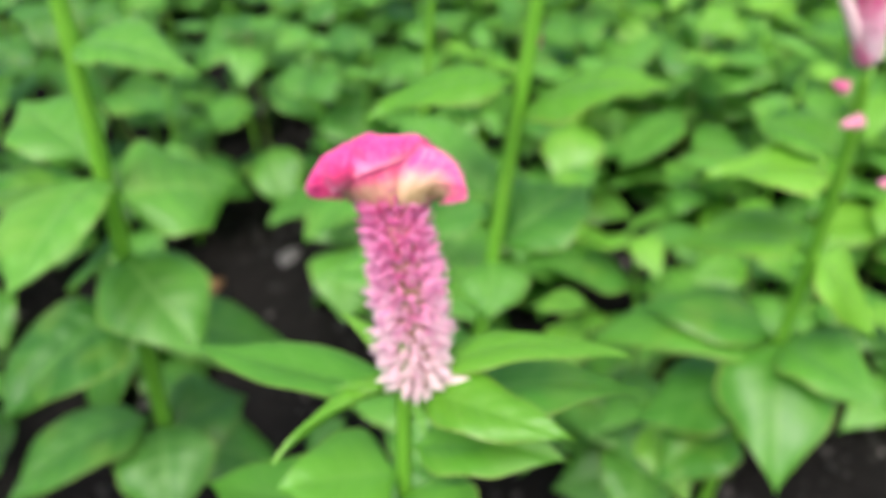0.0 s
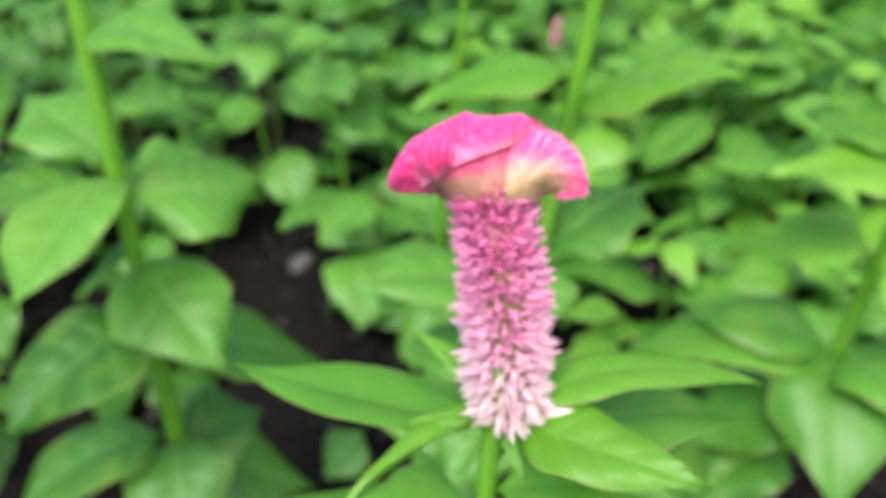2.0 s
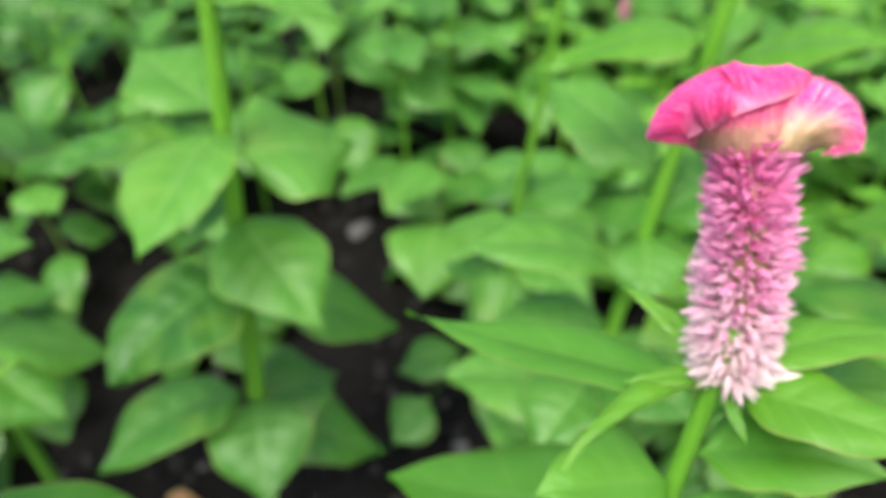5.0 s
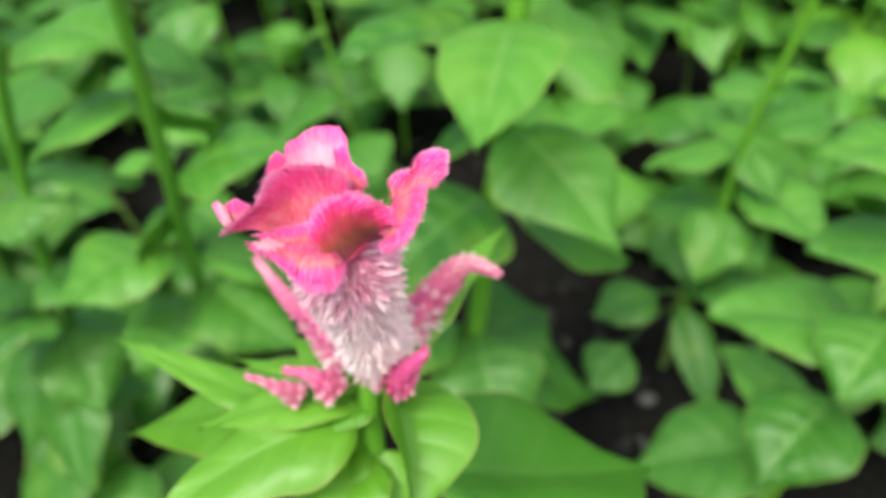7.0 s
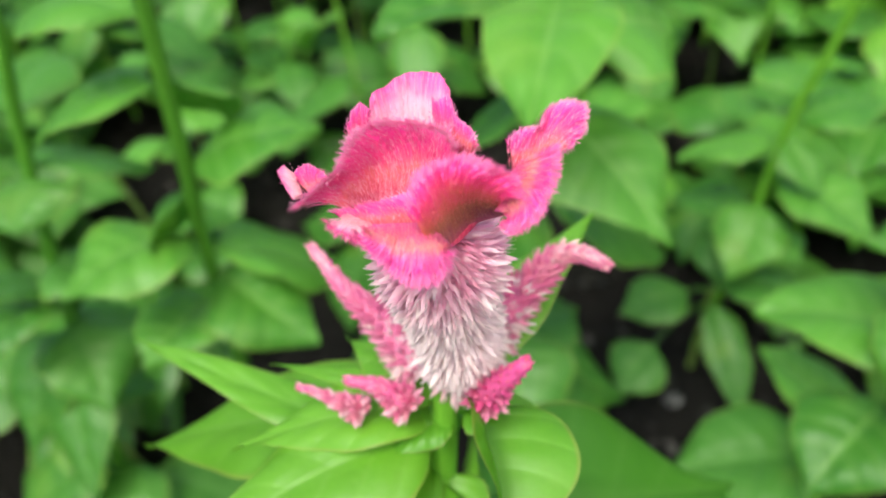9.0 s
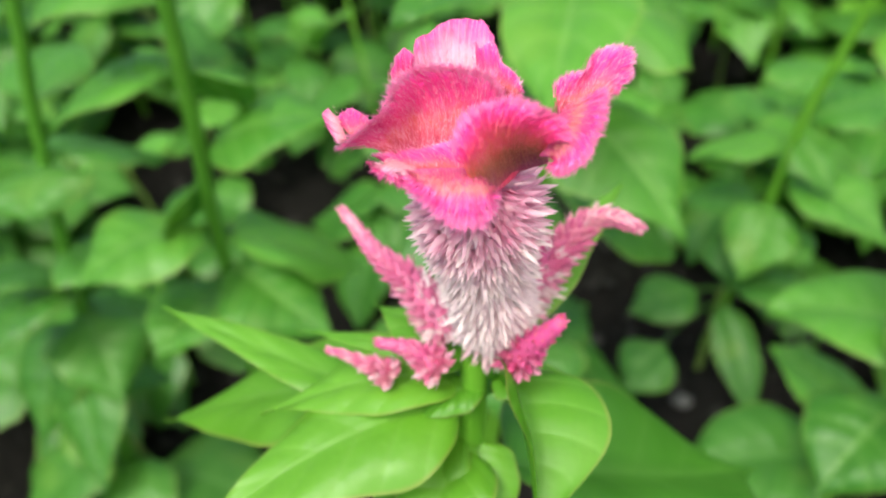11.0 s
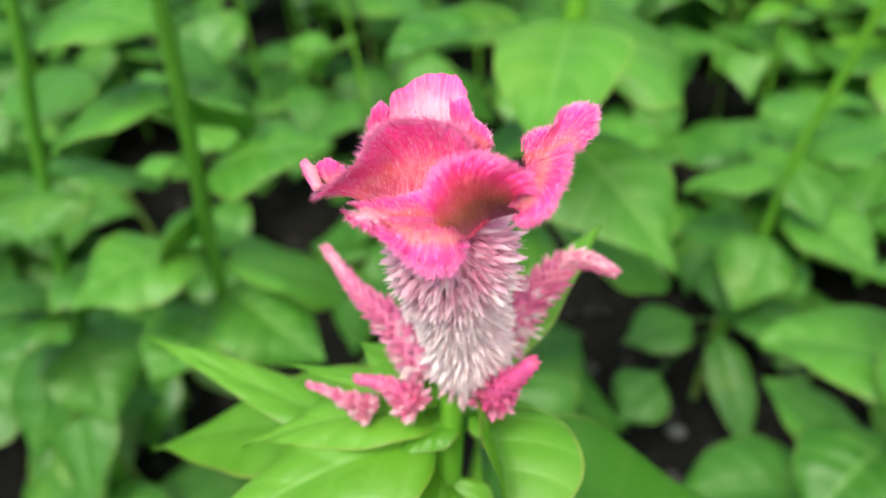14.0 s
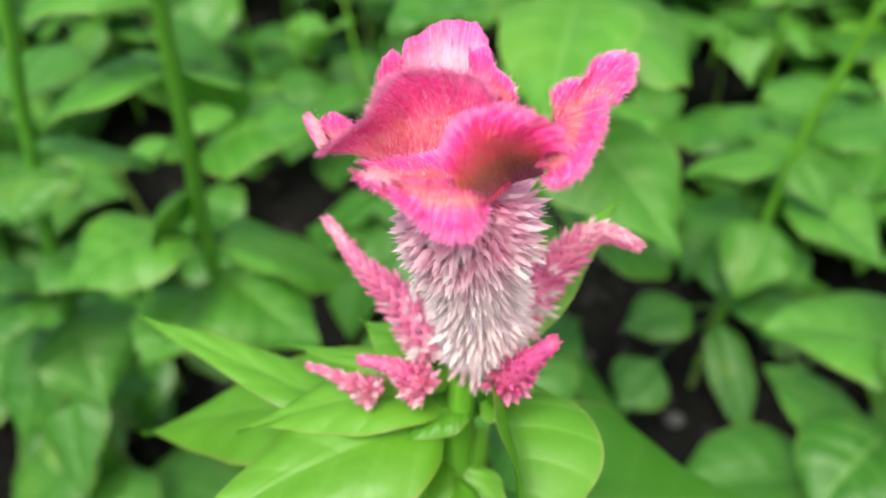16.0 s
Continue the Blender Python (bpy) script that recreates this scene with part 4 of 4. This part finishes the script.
# ---- the rest of the bed ----
def leaf_stock():
    """Leaves of several builds, shared by the plants further off."""
    rng = random.Random(77)
    stock = []
    for mat, slim in ((LEAF, False), (LEAF, False), (LEAF_SHADED, False), (LEAF_YOUNG, False), (LEAF, True), (LEAF_YOUNG, True)):
        for k in range(5):
            bm = bmesh.new()
            blade(bm, 0.94, rng.uniform(-0.55, 0.05), rng.uniform(0.50, 0.66) if slim else rng.uniform(0.60, 0.82), rng.uniform(0.08, 0.20), rng, rows=14, cols=6, slim=slim)
            stock.append(mesh_of("leaf", bm, mat))
    return stock


STOCK = leaf_stock()


# openings in the foliage where the soil shows: the spot on the ground and the way up through the leaves
OPENINGS = [(Vector((x, y, 0)), (Vector(up) - Vector((x, y, 0))).normalized()) for up, spots in (
    ((-0.24, 0.05, 0.66), ((-0.56, 0.57), (-0.6, 0.57), (-0.62, 0.49), (-0.85, 0.86), (-0.8, 0.87), (-0.49, 0.81), (0.06, 1.17), (0.02, 1.19), (0.09, 1.10), (0.02, 0.91))), ((-0.02, 0.0, 0.75), ((-0.54, 1.37), (-0.36, 1.02), (-0.21, 1.28), (-0.32, 1.49), (0.28, 0.74), (0.3, 0.83), (-0.25, 1.03))), ((-0.12, 0.01, 0.74), ((-0.78, 1.5), (-0.68, 1.48), (-0.22, 1.36), (-0.18, 1.0), (0.05, 1.25), (-0.6, 1.49)))) for x, y in spots]


def in_opening(p, size):
    return any((p - spot - way * (p - spot).dot(way)).length < size for spot, way in OPENINGS)


def field_plant(x, y, height, leaves, size, rng):
    """A plant of the bed: stem and leaves in crossed pairs, longer below."""
    root = new("cockscomb_plant")
    root.location = (x, y, 0)
    tagged(root, "green cockscomb plant in leaf, growing in the flower bed", "plant", "cockscombs in the bed")
    lean = Vector((rng.uniform(-0.12, 0.12), rng.uniform(-0.12, 0.12), 1)) * height
    pts = [Vector((0, 0, -0.02)), Vector((lean.x * 0.3, lean.y * 0.3, height * 0.4)), Vector((lean.x, lean.y, height))]
    bm = bmesh.new()
    line = rounded(pts, 4)
    tube(bm, line, [0.0034 - 0.0018 * k / (len(line) - 1) for k in range(len(line))], 8)
    part("stem", bm, STEM if rng.random() < 0.7 else STEM_BROWN, root)
    turn = rng.uniform(0, 360)
    # shade: share of leaves in the painted-shade copy, highest on the left
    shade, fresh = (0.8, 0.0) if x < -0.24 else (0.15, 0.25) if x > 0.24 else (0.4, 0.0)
    for k in range(leaves):
        s = 0.16 + 0.84 * k / (leaves - 1)
        z = height * s
        turn += 137.5 + rng.uniform(-25, 25)
        long = size * (1.0 - 0.45 * max(0, s - 0.6) / 0.4) * rng.uniform(0.75, 1.15)
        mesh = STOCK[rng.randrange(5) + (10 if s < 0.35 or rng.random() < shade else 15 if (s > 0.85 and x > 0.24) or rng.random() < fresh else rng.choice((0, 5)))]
        pick = random.Random(round(1e5 * x) + k)
        if x > 0.05 and pick.random() < 0.75:
            mesh = STOCK[pick.randrange(20, 25 + 5 * (s > 0.6))]
        m = Matrix.Translation(on_stem(line, max(z, 0.001))) @ pose(0, 0, 0, rng.uniform(-18, 18), rng.uniform(-22, 18) - 20 * max(0, s - 0.7), turn) @ Matrix.Diagonal((long, long * rng.uniform(0.85, 1.15), long, 1))
        if not any(in_opening(Vector((x, y, 0)) + m @ Vector((d, 0, 0)), 0.026) for d in (0.25, 0.55, 0.85)):
            shared("leaf", mesh, root, m)
    return root


rng = random.Random(2024)
taken = [(p[0][0], p[0][1]) for p in (TALL_LEFT_STEM, TALL_MIDDLE_STEM, LEFT_STEM_STEM, FAR_LEFT_STEM, RIGHT_BACK_STEM, SEEDLING_STEM, RIGHT_NEAR_STEM)]
bare = ((-0.155, 0.52, 0.06), (-0.21, 0.56, 0.08), (-0.37, 0.55, 0.07), (-0.165, 0.64, 0.09), (-0.185, 0.76, 0.10), (-0.205, 0.90, 0.10), (-0.20, 1.03, 0.05), (-0.51, 0.73, 0.07), (-0.31, 1.45, 0.08),
        (0.30, 0.78, 0.05), (-0.42, 0.61, 0.06), (-0.67, 1.38, 0.09), (-0.98, 1.30, 0.09), (-0.73, 0.78, 0.07), (-0.03, 0.86, 0.05))
step = 0.155
for row in range(17):
    for col in range(-12, 13):
        x = -0.1 + col * step + (0.5 * step if row % 2 else 0) + rng.uniform(-0.06, 0.06)
        y = 0.54 + row * step * 0.88 + rng.uniform(-0.05, 0.05)
        if abs(x + 0.1) > 0.55 + 0.62 * y:
            continue
        if min(math.hypot(x - a, y - b) for a, b in taken) < 0.085 or any(math.hypot(x - a, y - b) < r for a, b, r in bare):
            continue
        near = y < 0.85
        own = random.Random(1000 * row + col)
        field_plant(x, y, own.uniform(0.12, 0.26) if near else own.uniform(0.22, 0.40), own.randrange(8, 13), own.uniform(0.095, 0.135), own)

for x, y, height in ((0.21, 0.46, 0.17), (0.14, 0.55, 0.20), (0.34, 0.55, 0.24), (0.10, 0.80, 0.18), (-0.58, 0.43, 0.17), (-0.67, 0.50, 0.17), (0.42, 1.10, 0.30), (0.33, 1.02, 0.22), (0.52, 1.24, 0.34)):
    field_plant(x, y, height, 10, 0.12, rng)


own = random.Random(404)
for row in range(6):
    for col in range(6):
        x, y = 0.14 + 0.14 * col + 0.07 * (row % 2) + own.uniform(-0.04, 0.04), 0.80 + 0.17 * row + own.uniform(-0.05, 0.05)
        if x < 0.45 + 0.62 * y and math.hypot(x - 0.30, y - 0.80) > 0.10:
            field_plant(x, y, own.uniform(0.22, 0.34), 9, own.uniform(0.11, 0.14), own)


# ---- a plant further off that is in bud ----
bud_plant = field_plant(FAR_BUD.x, FAR_BUD.y, FAR_BUD.z, 9, 0.10, rng)
tagged(bud_plant, "green cockscomb plant with a small dull pink flower bud")
top = FAR_BUD - Vector((0, 0, 0.02))
arm(bud_plant, (top, FAR_BUD, FAR_BUD + Vector((0.004, 0, 0.022))), 0.012, 0.006, dark_buds, BUD, 70, 60)


# ---- the bed beyond, as one mass ----
def bed_mass(seed):
    """The plants of the bed that stand outside the part picked out above."""
    rng = random.Random(seed)
    bm = bmesh.new()
    uv = bm.loops.layers.uv.new("blade")
    outline = [(0.0, 0.0), (0.12, 0.16), (0.30, 0.30), (0.52, 0.27), (0.78, 0.13), (1.0, 0.0)]
    for row in range(-8, 24):
        for col in range(-13, 13):
            x, y = 0.18 * col + rng.uniform(-0.06, 0.06), 0.54 + 0.18 * row + rng.uniform(-0.06, 0.06)
            if (abs(x + 0.1) < 0.60 + 0.62 * y and 0.1 < y < 2.95) or -0.2 < y <= 0.35 and abs(x + 0.1) < 0.75:
                continue
            height = rng.uniform(0.22, 0.40)
            turn = rng.uniform(0, 6.3)
            for k in range(11):
                turn += 2.4
                z, long = height * (0.15 + 0.085 * k), rng.uniform(0.08, 0.13)
                way, side = Vector((math.cos(turn), math.sin(turn), 0)), Vector((-math.sin(turn), math.cos(turn), 0))
                rows = []
                for s, w in outline:
                    p = Vector((x, y, z)) + way * (long * s) + Vector((0, 0, long * (0.5 * s - 0.95 * s * s)))
                    rows.append([bm.verts.new(p + side * (long * w * e) + Vector((0, 0, 0.12 * long * w * abs(e) * 3))) for e in (-1, 0, 1)])
                for i in range(len(rows) - 1):
                    for j in range(2):
                        f = bm.faces.new((rows[i][j], rows[i + 1][j], rows[i + 1][j + 1], rows[i][j + 1]))
                        for loop, (a, b) in zip(f.loops, ((i, j), (i + 1, j), (i + 1, j + 1), (i, j + 1))):
                            loop[uv].uv = (outline[a][0], b / 2)
    return tagged(new("bedding_plant", mesh_of("bedding_plant", bm, LEAF)), "dense green foliage of the bed further off", "plant", kind="stuff")


bed_mass(31)

# ---- crumbs of soil ----
def crumbs(count, seed):
    """Clods and grit strewn over the bed."""
    rng = random.Random(seed)
    bm = bmesh.new()
    for k in range(count):
        x, y = rng.uniform(-1.0, 0.8), rng.uniform(0.35, 1.7)
        size = 0.0022 + 0.009 * rng.random() ** 4
        turn = Matrix.Translation((x, y, 0.012 * noise.noise(Vector((x, y, 0)) * 9) + size * 0.3)) @ Euler((rng.uniform(0, 6), rng.uniform(0, 6), rng.uniform(0, 6))).to_matrix().to_4x4()
        ring = [bm.verts.new(turn @ Vector((math.cos(a) * size * rng.uniform(0.7, 1.2), math.sin(a) * size * rng.uniform(0.7, 1.2), rng.uniform(-0.2, 0.2) * size))) for a in (0, 1.05, 2.1, 3.14, 4.2, 5.24)]
        top, low = bm.verts.new(turn @ Vector((0, 0, size * 0.8))), bm.verts.new(turn @ Vector((0, 0, -size * 0.7)))
        for j in range(6):
            bm.faces.new((ring[j], ring[(j + 1) % 6], top))
            bm.faces.new((ring[(j + 1) % 6], ring[j], low))
    return tagged(new("soil_crumb", mesh_of("soil_crumb", bm, CLOD, False)), "loose dark soil crumbs and grit over the bed", "soil", kind="stuff")


crumbs(7000, 9)
